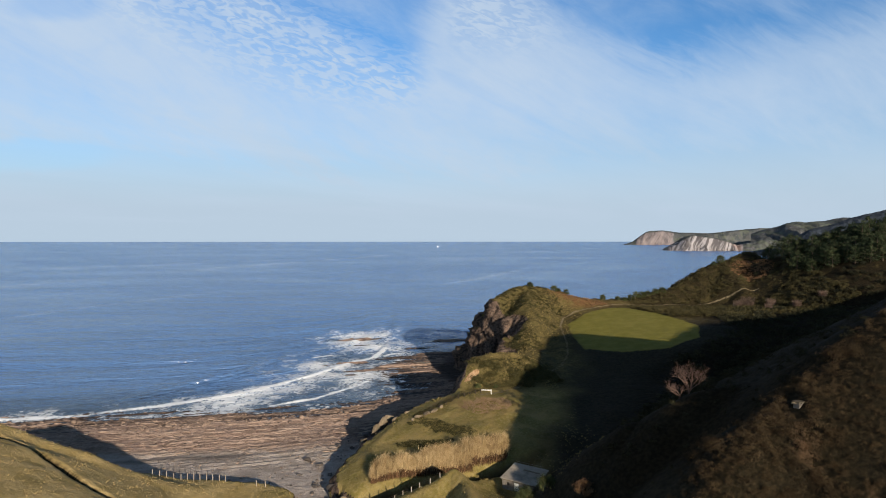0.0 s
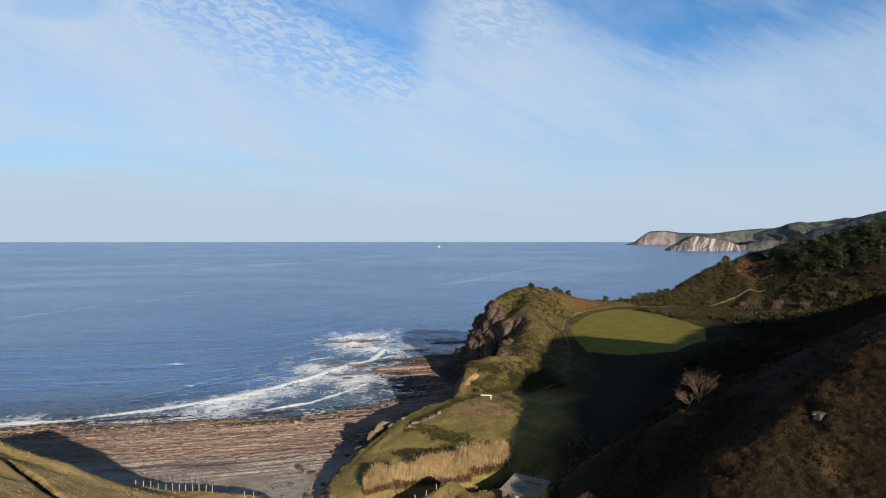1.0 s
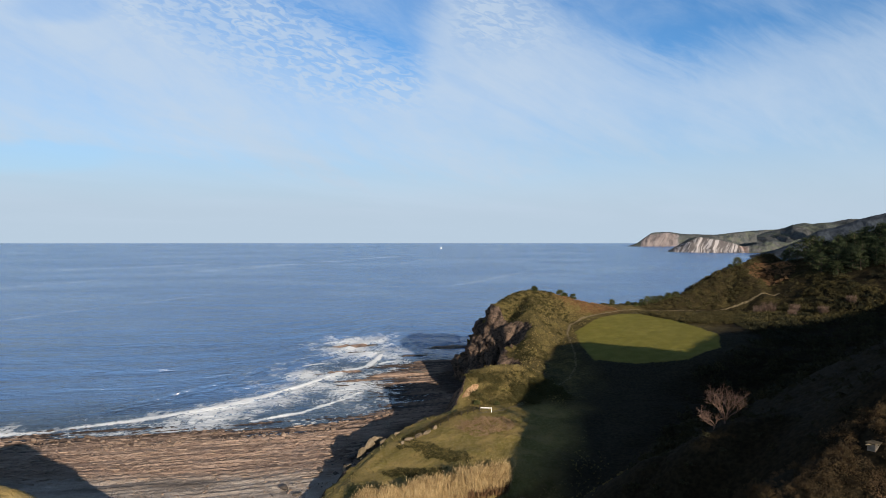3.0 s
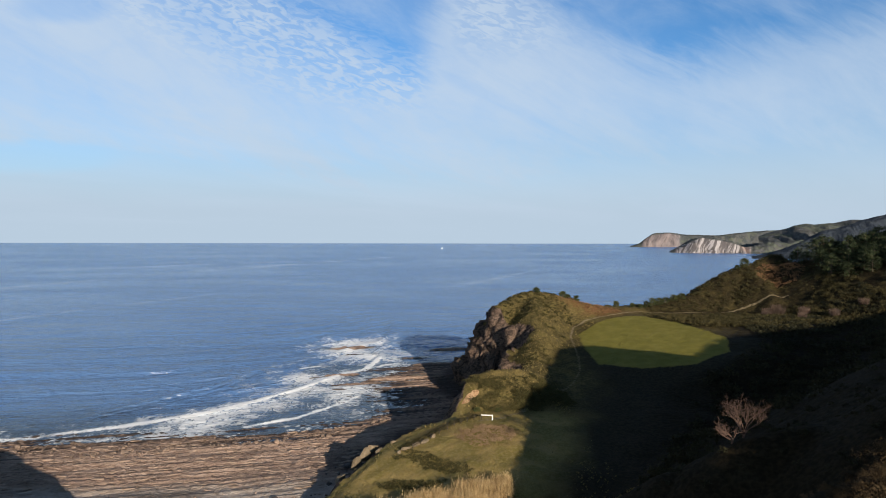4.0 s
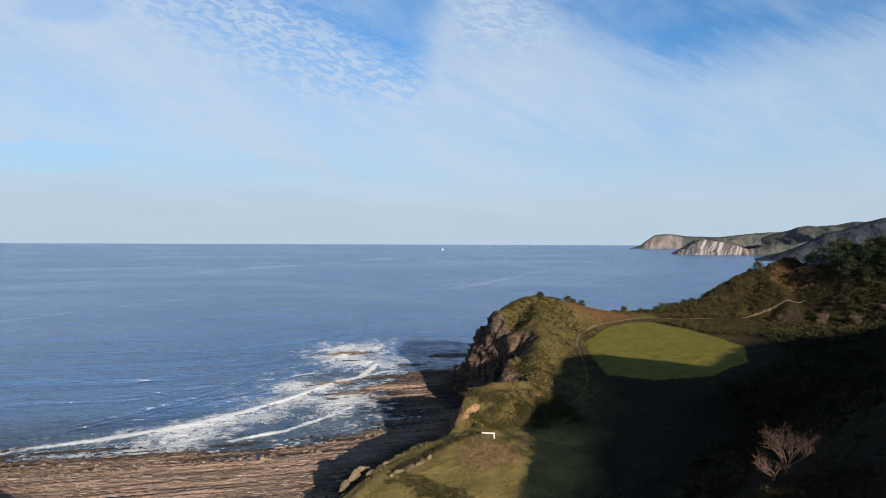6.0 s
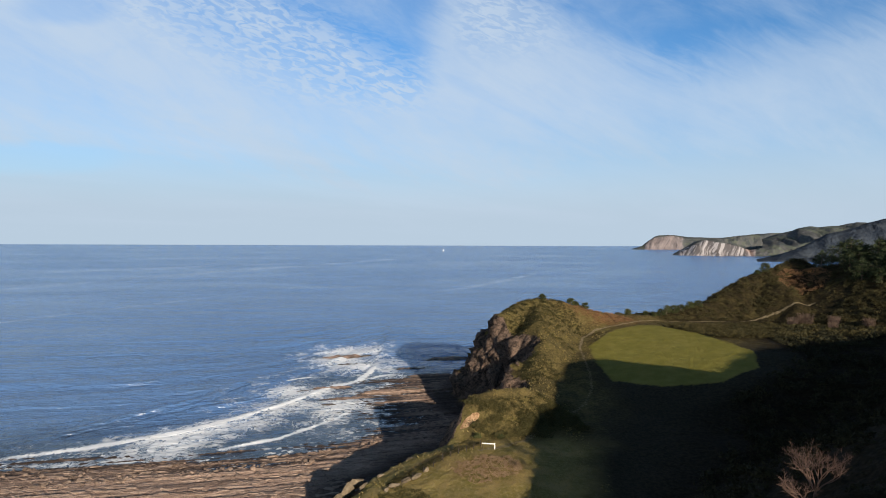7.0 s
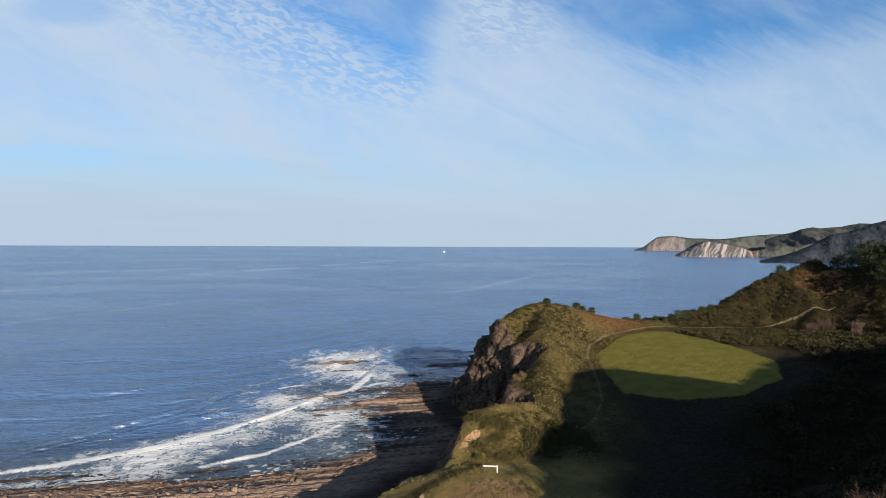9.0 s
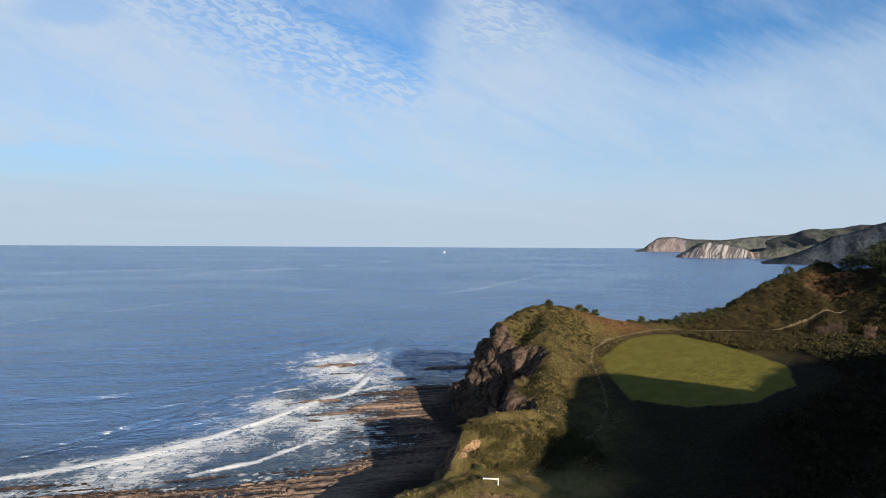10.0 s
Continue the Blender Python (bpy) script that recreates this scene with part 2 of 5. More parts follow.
# banks where the ground drops on the seaward side: line, drop, reach
STEPS = [([(-6.5, 143.5), (-1, 148.5), (6, 152.5)], 0.9, 5.0),]
TRENCH = [(-110, 108), (-80, 99), (-64.4, 93.4), (-56, 89.8), (-48, 86.4), (-38, 82)]


def trench_distance(x, y):
    return along(x + 0.8 * fbm(x * 0.2, y * 0.2, 2), y + 0.8 * fbm(x * 0.2 + 7, y * 0.2, 2), TRENCH)[0]


def step_side(x, y, line, reach):
    d, _ = along(x, y, line)
    p, q = line[0], line[-1]
    dx, dy = q[0] - p[0], q[1] - p[1]
    n = math.hypot(dx, dy)
    left = 0.0
    best = np.full(np.shape(x), 1e9)
    for a, b in zip(line, line[1:]):
        ex, ey = b[0] - a[0], b[1] - a[1]
        m = math.hypot(ex, ey)
        t = np.clip(((x - a[0]) * ex + (y - a[1]) * ey) / (m * m), 0, 1)
        dd = np.hypot(x - a[0] - t * ex, y - a[1] - t * ey)
        s = ((x - a[0]) * -ey + (y - a[1]) * ex) / m
        left = np.where(dd < best, s, left)
        best = np.minimum(best, dd)
    share = ((x - p[0]) * dx + (y - p[1]) * dy) / (n * n)
    wob = 0.5 * fbm(x * 0.35, y * 0.35, 2)
    return smooth(-0.1, 0.7, left + wob) * smooth(reach, reach * 0.3, left) * smooth(-0.02, 0.1, share) * smooth(1.02, 0.92, share)


# flat reefs that stand out of the surf: x, y, half-lengths, height
REEFS = [(-6, 238, 13, 3.2, 0.7), (-29, 244, 7, 1.6, 0.45), (-20, 231, 9, 1.3, 0.25), (-34, 300, 9, 3.0, 0.45), (-26, 284, 6, 2.0, 0.35), (6, 262, 9, 2.0, 0.4), (14, 296, 8, 3.0, 0.5), (-2, 276, 7, 1.5, 0.3)]
STREAM = [(-16, 97), (-10, 105.5), (2, 108.3), (13, 110.5), (24, 113)]


def shore_line(x):
    return np.interp(x, SHORE_X, SHORE_Y)


def coast_distance(x, y):
    d, _ = along(x, y, COAST)
    return np.where(inside(x, y, LAND), d, -d)


def terrace(x, y, d):
    """Height of the clifftop meadow: it rises to the north-east and falls off a little towards the edge."""
    lie = np.minimum(10.9 + 0.16 * (x + 6.7), 13.4 + 0.02 * x) + 0.12 * np.minimum(y - 138, 0)
    return lie - 0.7 * smooth(3.0, 0.0, d) + np.maximum(d - 26, 0) * 0.12


def floor_of_valley(x, y):
    """The pasture that tilts down to the lane."""
    east = np.minimum(x, 92) - 45
    return smin(16.9 + 0.136 * east + 0.098 * (y - 178) - 0.00086 * east * np.maximum(y - 182, 0), 24.9 + 0 * x, 1.0)


def ground_parts(x, y):
    """Height of the land and of the shore, and the distance inland from the cliff top."""
    x, y = np.asarray(x, float), np.asarray(y, float)
    crag = 1 - np.abs(fbm(x * 0.16 + 20, y * 0.16, 3)) * 2
    warp = (0.4 + 0.6 * smooth(155, 175, y)) * (1.5 * fbm(x * 0.11, y * 0.11, 3) + 1.5 * (crag - 0.4) + 0.9 * fbm(x * 0.5 + 9, y * 0.5, 3))
    d = coast_distance(x, y)
    dv, (zv, _) = along(x, y, VALLEY)
    base = zv + 0.03 * np.maximum(dv - 22, 0) + 0.10 * np.maximum(dv - 60, 0) + 0.12 * np.maximum(92 - y, 0)
    strip = terrace(x, y, d) + 60 * np.maximum(smooth(147, 163, y) * smooth(8, 16, x), smooth(-22, -30, x))
    base = smin(base, strip + 60 * smooth(40, 50, x), 1.5)
    meadow = terrace(x, y, d)
    share = smooth(40, 18, x) * smooth(112, 122, y) * smooth(160, 152, y)
    base = base + share * np.maximum(smin(meadow, strip, 1.0) - base, 0)
    tilt = smooth(150, 172, y) * smooth(36, 43, x) * smooth(135, 105, x) * smooth(244, 232, y)
    base = base * (1 - tilt) + floor_of_valley(x, y) * tilt
    high = smax(base, spine(x, y, SPUR, 3.0), 3.0)
    for line, top in ((HEADLAND, 2.5), (HILL_NOSE, 2.0), (BLUFF, 1.5), (RIB, 1.5), (WOODS, 4.0), (WEST_BANK, 3.0), (WEST_TOP, 4.0), (KNOLL, 1.0), (SHOULDER, 2.0)):
        high = smax(high, spine(x, y, line, top), 2.0)
    ds, _ = along(x, y, STREAM)
    high = high - 4.2 * np.exp(-(ds / 2.2) ** 2) * smooth(26, 16, x)
    pad = np.exp(-((x - 17.6) / 6.5) ** 4 - ((y - 103.6) / 5.0) ** 4)
    high = high * (1 - pad) + 7.7 * pad
    for line, deep, reach in STEPS:
        high = high - deep * step_side(x, y, line, reach)
    dt = trench_distance(x, y)
    high = high - 1.6 * np.exp(-(dt / 0.55) ** 2)
    # fields are smooth, the rest is lumpy
    lump = np.where(field_mask(x, y) > 0.3, 0.06, 0.45)
    high = high + lump * fbm(x * 0.16, y * 0.16, 4) + 0.12 * fbm(x * 0.9, y * 0.9, 2)
    steep = 1.75 + 0.5 * fbm(x * 0.07 + 40, y * 0.07, 2) + 1.7 * smooth(164, 172, y) * smooth(226, 208, y)
    out = np.maximum(-(d + np.where(d < 3, warp, 0) * smooth(6, -1, d)), 0)
    cliff = high - steep * out
    run = shore_line(x) - y
    beach = np.clip(0.045 * run, -3.0, 2.9)
    shelf = 0.70 - 0.024 * np.maximum(-d - 4, 0) - 3.0 * smooth(255, 300, y)
    shelf = np.where(x > -45, shelf, -3)
    shore = np.maximum(beach, shelf)
    bed = 190 + 0.19 * x - y + 1.2 * fbm(x * 0.03, y * 0.05, 2)
    strata = fbm(x * 0.014 + 3, bed * 0.95, 4, 0.75) + 0.8 * fbm(x * 0.05, bed * 2.1, 3)
    rocky = np.maximum(smooth(52, 34, run + 8 * fbm(x * 0.03, y * 0.03, 2)), smooth(150, 160, y)) * smooth(-170, -120, x) + 0.04
    for cx, cy, rx, ry, tall in REEFS:
        v_ = (y - cy - 0.19 * (x - cx)) / ry + 0.7 * fbm(x * 0.22 + cy, y * 0.35, 3)
        shore = np.maximum(shore, tall * np.clip(2.2 - 2.2 * (((x - cx) / rx) ** 2 + v_ ** 2), -40, 1))
    shore = shore + rocky * (0.62 * strata + 0.16 * np.abs(fbm(x * 0.6, y * 0.9, 3))) * np.where(shore < -1.2, 0.5, 1.0)
    return high, cliff, shore, d


def ground_height(x, y):
    high, cliff, shore, d = ground_parts(x, y)
    return np.where(d > 0, np.maximum(cliff, shore), np.maximum(cliff, shore))


FIELD = [(53.2, 210), (59.2, 218.3), (65.9, 224.8), (74.2, 228.8), (80.4, 226.8), (85.2, 217), (88.1, 206.8), (89.7, 195.8), (90.6, 187.3), (85.5, 176), (73.5, 170), (60, 172.5), (50.5, 180), (51, 194)]


def field_mask(x, y):
    d, _ = along(x, y, FIELD + FIELD[:1])
    return smooth(-0.6, 0.6, np.where(inside(x, y, FIELD), d, -d) + 0.5 * fbm(x * 0.3, y * 0.3, 2))


LANE = [(27.4, 154), (33.9, 160.3), (36.5, 162.8), (40.9, 168.5), (45, 177.8), (47.2, 187.8), (49.1, 201.3), (50.6, 210.5), (54, 220.3), (59.5, 226), (68, 230), (76.1, 234.3), (83.7, 235.8), (94, 234), (105, 234), (117, 235), (126, 233), (136, 231)]

BRANCH = [(14.7, 145.6), (18.3, 146.7), (23.5, 149.5), (27.4, 154)]


def spaced(lo, a, b, hi, step, grow):
    """Coordinates at an even step from a to b that widen out to lo and hi."""
    mid = list(np.arange(a, b + step / 2, step))
    s, p = step, a
    while p > lo:
        s *= grow
        p -= s
        mid.insert(0, max(p, lo))
    s, p = step, b
    while p < hi:
        s *= grow
        p += s
        mid.append(min(p, hi))
    return np.array(mid)


def sheet(name, xs, ys, height, layers):
    """A ground mesh over a grid, with named float layers for its cover."""
    gx, gy = np.meshgrid(xs, ys)
    z = height(gx, gy)
    cover = layers(gx, gy, z)
    if "crag" in cover:
        # break the cliff faces up: push them in and out along their normals
        zy, zx = np.gradient(z)
        nx_, ny_ = -zx / np.gradient(gx, axis=1), -zy / np.gradient(gy, axis=0)
        n = np.sqrt(nx_ ** 2 + ny_ ** 2 + 1)
        k = cover.pop("crag") / n
        gx, gy, z = gx + k * nx_, gy + k * ny_, z + k
    nx, ny = len(xs), len(ys)
    me = bpy.data.meshes.new(name)
    me.vertices.add(nx * ny)
    me.vertices.foreach_set("co", np.stack([gx, gy, z], -1).ravel())
    i = (np.arange(ny - 1)[:, None] * nx + np.arange(nx - 1)[None, :]).ravel()
    quads = np.stack([i, i + 1, i + nx + 1, i + nx], -1)
    me.loops.add(quads.size), me.polygons.add(len(quads))
    me.loops.foreach_set("vertex_index", quads.ravel())
    me.polygons.foreach_set("loop_start", np.arange(0, quads.size, 4))
    me.polygons.foreach_set("use_smooth", np.ones(len(quads), bool))
    me.update(calc_edges=True)
    for key, values in cover.items():
        me.attributes.new(key, "FLOAT", "POINT").data.foreach_set("value", np.asarray(values, float).ravel())
    return new(name, me)

# ---- materials ----


def material(name):
    m = bpy.data.materials.new(name)
    m.use_nodes = True
    tree = m.node_tree
    bsdf = tree.nodes["Principled BSDF"]
    return m, tree, bsdf, node_kit(tree)


def object_coord(tree):
    return tree.nodes.new("ShaderNodeTexCoord").outputs["Object"]


def bump(tree, bsdf, height, strength, distance):
    n = tree.nodes.new("ShaderNodeBump")
    n.inputs["Strength"].default_value, n.inputs["Distance"].default_value = strength, distance
    tree.links.new(height, n.inputs["Height"])
    tree.links.new(n.outputs[0], bsdf.inputs["Normal"])


def ground_material():
    m, tree, bsdf, (add, put, mathn, mix, noise_tex, ramp, scaled, attr) = material("coast_ground")
    co = object_coord(tree)
    big, mid, fine, tiny = noise_tex(co, 0.05, 4), noise_tex(co, 0.28, 5), noise_tex(co, 1.6, 5, 0.65), noise_tex(co, 7.0, 3, 0.7)
    grass = mix(ramp(mid, 0.35, 0.65), (0.185, 0.146, 0.042), (0.315, 0.228, 0.088))
    grass = mix(mathn("MULTIPLY", ramp(noise_tex(co, 0.11, 5, 0.65), 0.46, 0.62), 0.5), grass, (0.135, 0.118, 0.034))
    grass = mix(ramp(fine, 0.42, 0.68), grass, (0.26, 0.20, 0.085))
    grass = mix(mathn("MULTIPLY", ramp(tiny, 0.5, 0.72), 0.5), grass, (0.06, 0.062, 0.018))
    meadow = mix(ramp(mid, 0.35, 0.7), (0.165, 0.148, 0.030), (0.212, 0.184, 0.044))
    meadow = mix(mathn("MULTIPLY", ramp(fine, 0.45, 0.7), 0.35), meadow, (0.19, 0.19, 0.05))
    straw = mix(ramp(mid, 0.3, 0.7), (0.33, 0.24, 0.095), (0.48, 0.35, 0.165))
    grass = mix(mathn("MULTIPLY", attr("dry"), ramp(fine, 0.3, 0.7, 0.95, 0.6)), grass, straw)
    heath = mix(ramp(fine, 0.35, 0.65), (0.046, 0.038, 0.015), (0.104, 0.080, 0.032))
    grass = mix(mathn("MULTIPLY", attr("heath"), ramp(mid, 0.28, 0.6, 0.6, 1.0)), grass, heath)
    col = mix(attr("field"), grass, meadow)
    # the valley floor's shade, put into the ground colour
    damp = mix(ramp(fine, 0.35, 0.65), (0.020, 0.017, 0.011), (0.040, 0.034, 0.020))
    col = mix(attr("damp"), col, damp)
    bracken = mix(ramp(fine, 0.35, 0.65), (0.10, 0.05, 0.022), (0.20, 0.10, 0.045))
    col = mix(mathn("MULTIPLY", attr("bracken"), ramp(mid, 0.3, 0.55)), col, bracken)
    # scrub floor, its colour taken near black for the shade of the valley side
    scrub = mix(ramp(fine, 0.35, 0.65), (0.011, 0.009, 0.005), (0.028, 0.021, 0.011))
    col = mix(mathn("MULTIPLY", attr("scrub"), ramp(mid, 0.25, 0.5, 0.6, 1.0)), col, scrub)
    dirt = mix(ramp(fine, 0.3, 0.7), (0.13, 0.10, 0.055), (0.24, 0.19, 0.115))
    col = mix(ramp(mathn("ADD", attr("lane"), mathn("MULTIPLY", mathn("SUBTRACT", fine, 0.5), 0.7)), 0.35, 0.65), col, dirt)
    layered = noise_tex(scaled(co, (0.7, 0.7, 0.9)), 1.0, 6, 0.7, 1.0)
    rock = mix(ramp(layered, 0.36, 0.62), (0.032, 0.025, 0.021), (0.175, 0.120, 0.090))
    rock = mix(mathn("MULTIPLY", ramp(fine, 0.5, 0.7), 0.6), rock, (0.05, 0.042, 0.034))
    edge = mathn("ADD", attr("rock"), mathn("MULTIPLY", mathn("SUBTRACT", mid, 0.5), 0.9))
    col = mix(ramp(edge, 0.42, 0.6), col, rock)
    # dark earth in the trench; along the stream, gully shade put into the colour
    col = mix(attr("soil"), col, mix(ramp(fine, 0.35, 0.65), (0.022, 0.017, 0.011), (0.050, 0.037, 0.022)))
    ochre = mix(ramp(fine, 0.35, 0.65), (0.26, 0.15, 0.08), (0.48, 0.31, 0.18))
    col = mix(ramp(mathn("ADD", attr("scar"), mathn("MULTIPLY", mathn("SUBTRACT", mid, 0.5), 0.5)), 0.4, 0.55), col, ochre)
    turned = tree.nodes.new("ShaderNodeMapping")
    tree.links.new(co, turned.inputs["Vector"])
    turned.inputs["Rotation"].default_value = (0, 0, -0.16)
    beds = noise_tex(scaled(turned.outputs[0], (0.16, 1.25, 1.25)), 1.0, 8, 0.72, 0.7)
    slab = mix(ramp(beds, 0.32, 0.62), (0.20, 0.134, 0.104), (0.46, 0.335, 0.265))
    slab = mix(mathn("MULTIPLY", ramp(noise_tex(co, 0.10, 5, 0.65), 0.42, 0.62), 0.55), slab, (0.30, 0.205, 0.160))
    slab = mix(mathn("MULTIPLY", ramp(noise_tex(scaled(turned.outputs[0], (0.5, 1.1, 1)), 1.0, 5, 0.75, 0.5), 0.56, 0.66), 0.75), slab, (0.085, 0.060, 0.048))
    slab = mix(mathn("MULTIPLY", ramp(fine, 0.52, 0.72), 0.5), slab, (0.085, 0.062, 0.045))
    gravel = mix(ramp(mid, 0.35, 0.65), (0.34, 0.285, 0.245), (0.48, 0.405, 0.355))
    gravel = mix(mathn("MULTIPLY", ramp(tiny, 0.5, 0.75), 0.6), gravel, (0.13, 0.115, 0.10))
    beach = mix(attr("sand"), slab, gravel)
    # wet rock by the water, and the cliffs' shade painted over the shelf
    wet = attr("wet")
    beach = mix(wet, beach, mix(0.86, beach, (0.026, 0.021, 0.020)))
    col = mix(attr("beach"), col, beach)
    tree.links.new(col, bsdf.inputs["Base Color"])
    rough = ramp(mathn("MULTIPLY", wet, attr("beach")), 0.0, 1.0, 0.95, 0.68)
    tree.links.new(rough, bsdf.inputs["Roughness"])
    bsdf.inputs["Specular IOR Level"].default_value = 0.08
    stone = mathn("MAXIMUM", attr("beach"), ramp(edge, 0.42, 0.6))
    rel = mathn("ADD", mathn("MULTIPLY", fine, 0.8), mathn("ADD", mathn("MULTIPLY", tiny, 0.25), mathn("MULTIPLY", mathn("MULTIPLY", beds, stone), 1.2)))
    bump(tree, bsdf, rel, 0.9, 0.45)
    return m


def sea_material():
    m, tree, bsdf, (add, put, mathn, mix, noise_tex, ramp, scaled, attr) = material("sea_water")
    co = object_coord(tree)
    foam = attr("foam")
    # foam breaks up into a web: thin bright threads round dark cells, at two sizes
    web = mathn("ABSOLUTE", mathn("SUBTRACT", noise_tex(scaled(co, (0.20, 0.20, 1)), 1.0, 3, 0.6, 0.9), 0.5))
    web2 = mathn("ABSOLUTE", mathn("SUBTRACT", noise_tex(scaled(co, (0.62, 0.62, 1)), 1.0, 3, 0.6, 0.8), 0.5))
    threads = mathn("MAXIMUM", ramp(web, 0.015, 0.13, 1.0, 0.0), mathn("MULTIPLY", ramp(web2, 0.01, 0.12, 1.0, 0.0), 0.85))
    blot = noise_tex(co, 0.11, 5, 0.65, 0.4)
    pattern = mathn("ADD", mathn("MULTIPLY", threads, 0.36), mathn("ADD", mathn("MULTIPLY", mathn("SUBTRACT", blot, 0.5), 0.9), 0.27))
    white = ramp(mathn("ADD", mathn("SUBTRACT", pattern, 0.5), mathn("MULTIPLY", foam, 0.50)), 0.13, 0.40)
    white = mathn("MULTIPLY", white, ramp(foam, 0.02, 0.12))
    deep = mix(ramp(noise_tex(co, 0.012, 3), 0.3, 0.7), (0.072, 0.162, 0.366), (0.096, 0.196, 0.410))
    shallow = mix(attr("shallow"), deep, (0.040, 0.062, 0.095))
    milky = mix(mathn("MULTIPLY", ramp(foam, 0.1, 0.8), 0.45), shallow, (0.34, 0.42, 0.52))
    slick = ramp(noise_tex(scaled(co, (0.0022, 0.006, 1)), 1.0, 4, 0.5, 1.0), 0.42, 0.66)
    # long slicks of calm water on the open sea
    sep = tree.nodes.new("ShaderNodeSeparateXYZ")
    tree.links.new(co, sep.inputs[0])
    stray = mathn("MULTIPLY", mathn("SUBTRACT", noise_tex(co, 0.006, 4), 0.5), 50.0)
    calm = None
    for x0, y0, lean, wide, start, stop in ((-365, 874, 0.257, 13, 480, 960), (-365, 874, 0.41, 22, 820, 1700), (-228, 476, 0.42, 4, 330, 640), (-560, 980, 0.9, 26, 900, 1400), (60, 700, 0.5, 9, 620, 1000)):
        off = mathn("ABSOLUTE", mathn("ADD", stray, mathn("SUBTRACT", sep.outputs[0], mathn("ADD", x0, mathn("MULTIPLY", mathn("SUBTRACT", sep.outputs[1], y0), lean)))))
        one = mathn("MULTIPLY", ramp(off, wide * 0.3, wide, 1.0, 0.0), mathn("MULTIPLY", ramp(sep.outputs[1], start, start + 80), ramp(sep.outputs[1], stop, stop - 150)))
        calm = one if calm is None else mathn("MAXIMUM", calm, one)
    broken = mathn("MULTIPLY", calm, ramp(noise_tex(scaled(co, (0.012, 0.012, 1)), 1.0, 5, 0.7), 0.40, 0.58))
    froth = mix(mathn("MULTIPLY", broken, 0.34), milky, (0.55, 0.62, 0.70))
    tree.links.new(mix(mathn("MULTIPLY", white, ramp(foam, 0.4, 0.9, 0.70, 1.0)), froth, (0.90, 0.91, 0.92)), bsdf.inputs["Base Color"])
    put(bsdf.inputs["Roughness"], mathn("MAXIMUM", ramp(slick, 0, 1, 0.25, 0.19), mathn("MULTIPLY", white, 0.9)))
    bsdf.inputs["IOR"].default_value = 1.45
    bsdf.inputs["Specular IOR Level"].default_value = 0.9
    chop = mathn("ADD", mathn("MULTIPLY", noise_tex(scaled(co, (0.30, 0.48, 1)), 1.0, 5, 0.6), 1.0),
                 mathn("ADD", mathn("MULTIPLY", noise_tex(scaled(co, (0.07, 0.10, 1)), 1.0, 4, 0.6), 1.8), mathn("ADD", mathn("MULTIPLY", noise_tex(co, 1.9, 3), 0.25), mathn("MULTIPLY", noise_tex(scaled(co, (0.14, 0.24, 1)), 1.0, 4, 0.6), 1.3))))
    chop = mathn("ADD", chop, mathn("ADD", mathn("MULTIPLY", noise_tex(scaled(co, (0.016, 0.055, 1)), 1.0, 5, 0.65, 0.3), 5.0), mathn("MULTIPLY", noise_tex(scaled(co, (0.004, 0.014, 1)), 1.0, 4, 0.6, 0.3), 9.0)))
    n = tree.nodes.new("ShaderNodeBump")
    n.inputs["Distance"].default_value = 1.7
    put(n.inputs["Strength"], mathn("MULTIPLY", mathn("MULTIPLY", ramp(slick, 0, 1, 0.85, 0.7), ramp(calm, 0.0, 1.0, 1.0, 0.45)), ramp(white, 0.0, 1.0, 1.0, 0.25)))
    tree.links.new(chop, n.inputs["Height"])
    tree.links.new(n.outputs[0], bsdf.inputs["Normal"])
    return m


GROUND_MAT, SEA_MAT = ground_material(), sea_material()

# ---- ground: one sheet of land, beach and sea bed ----


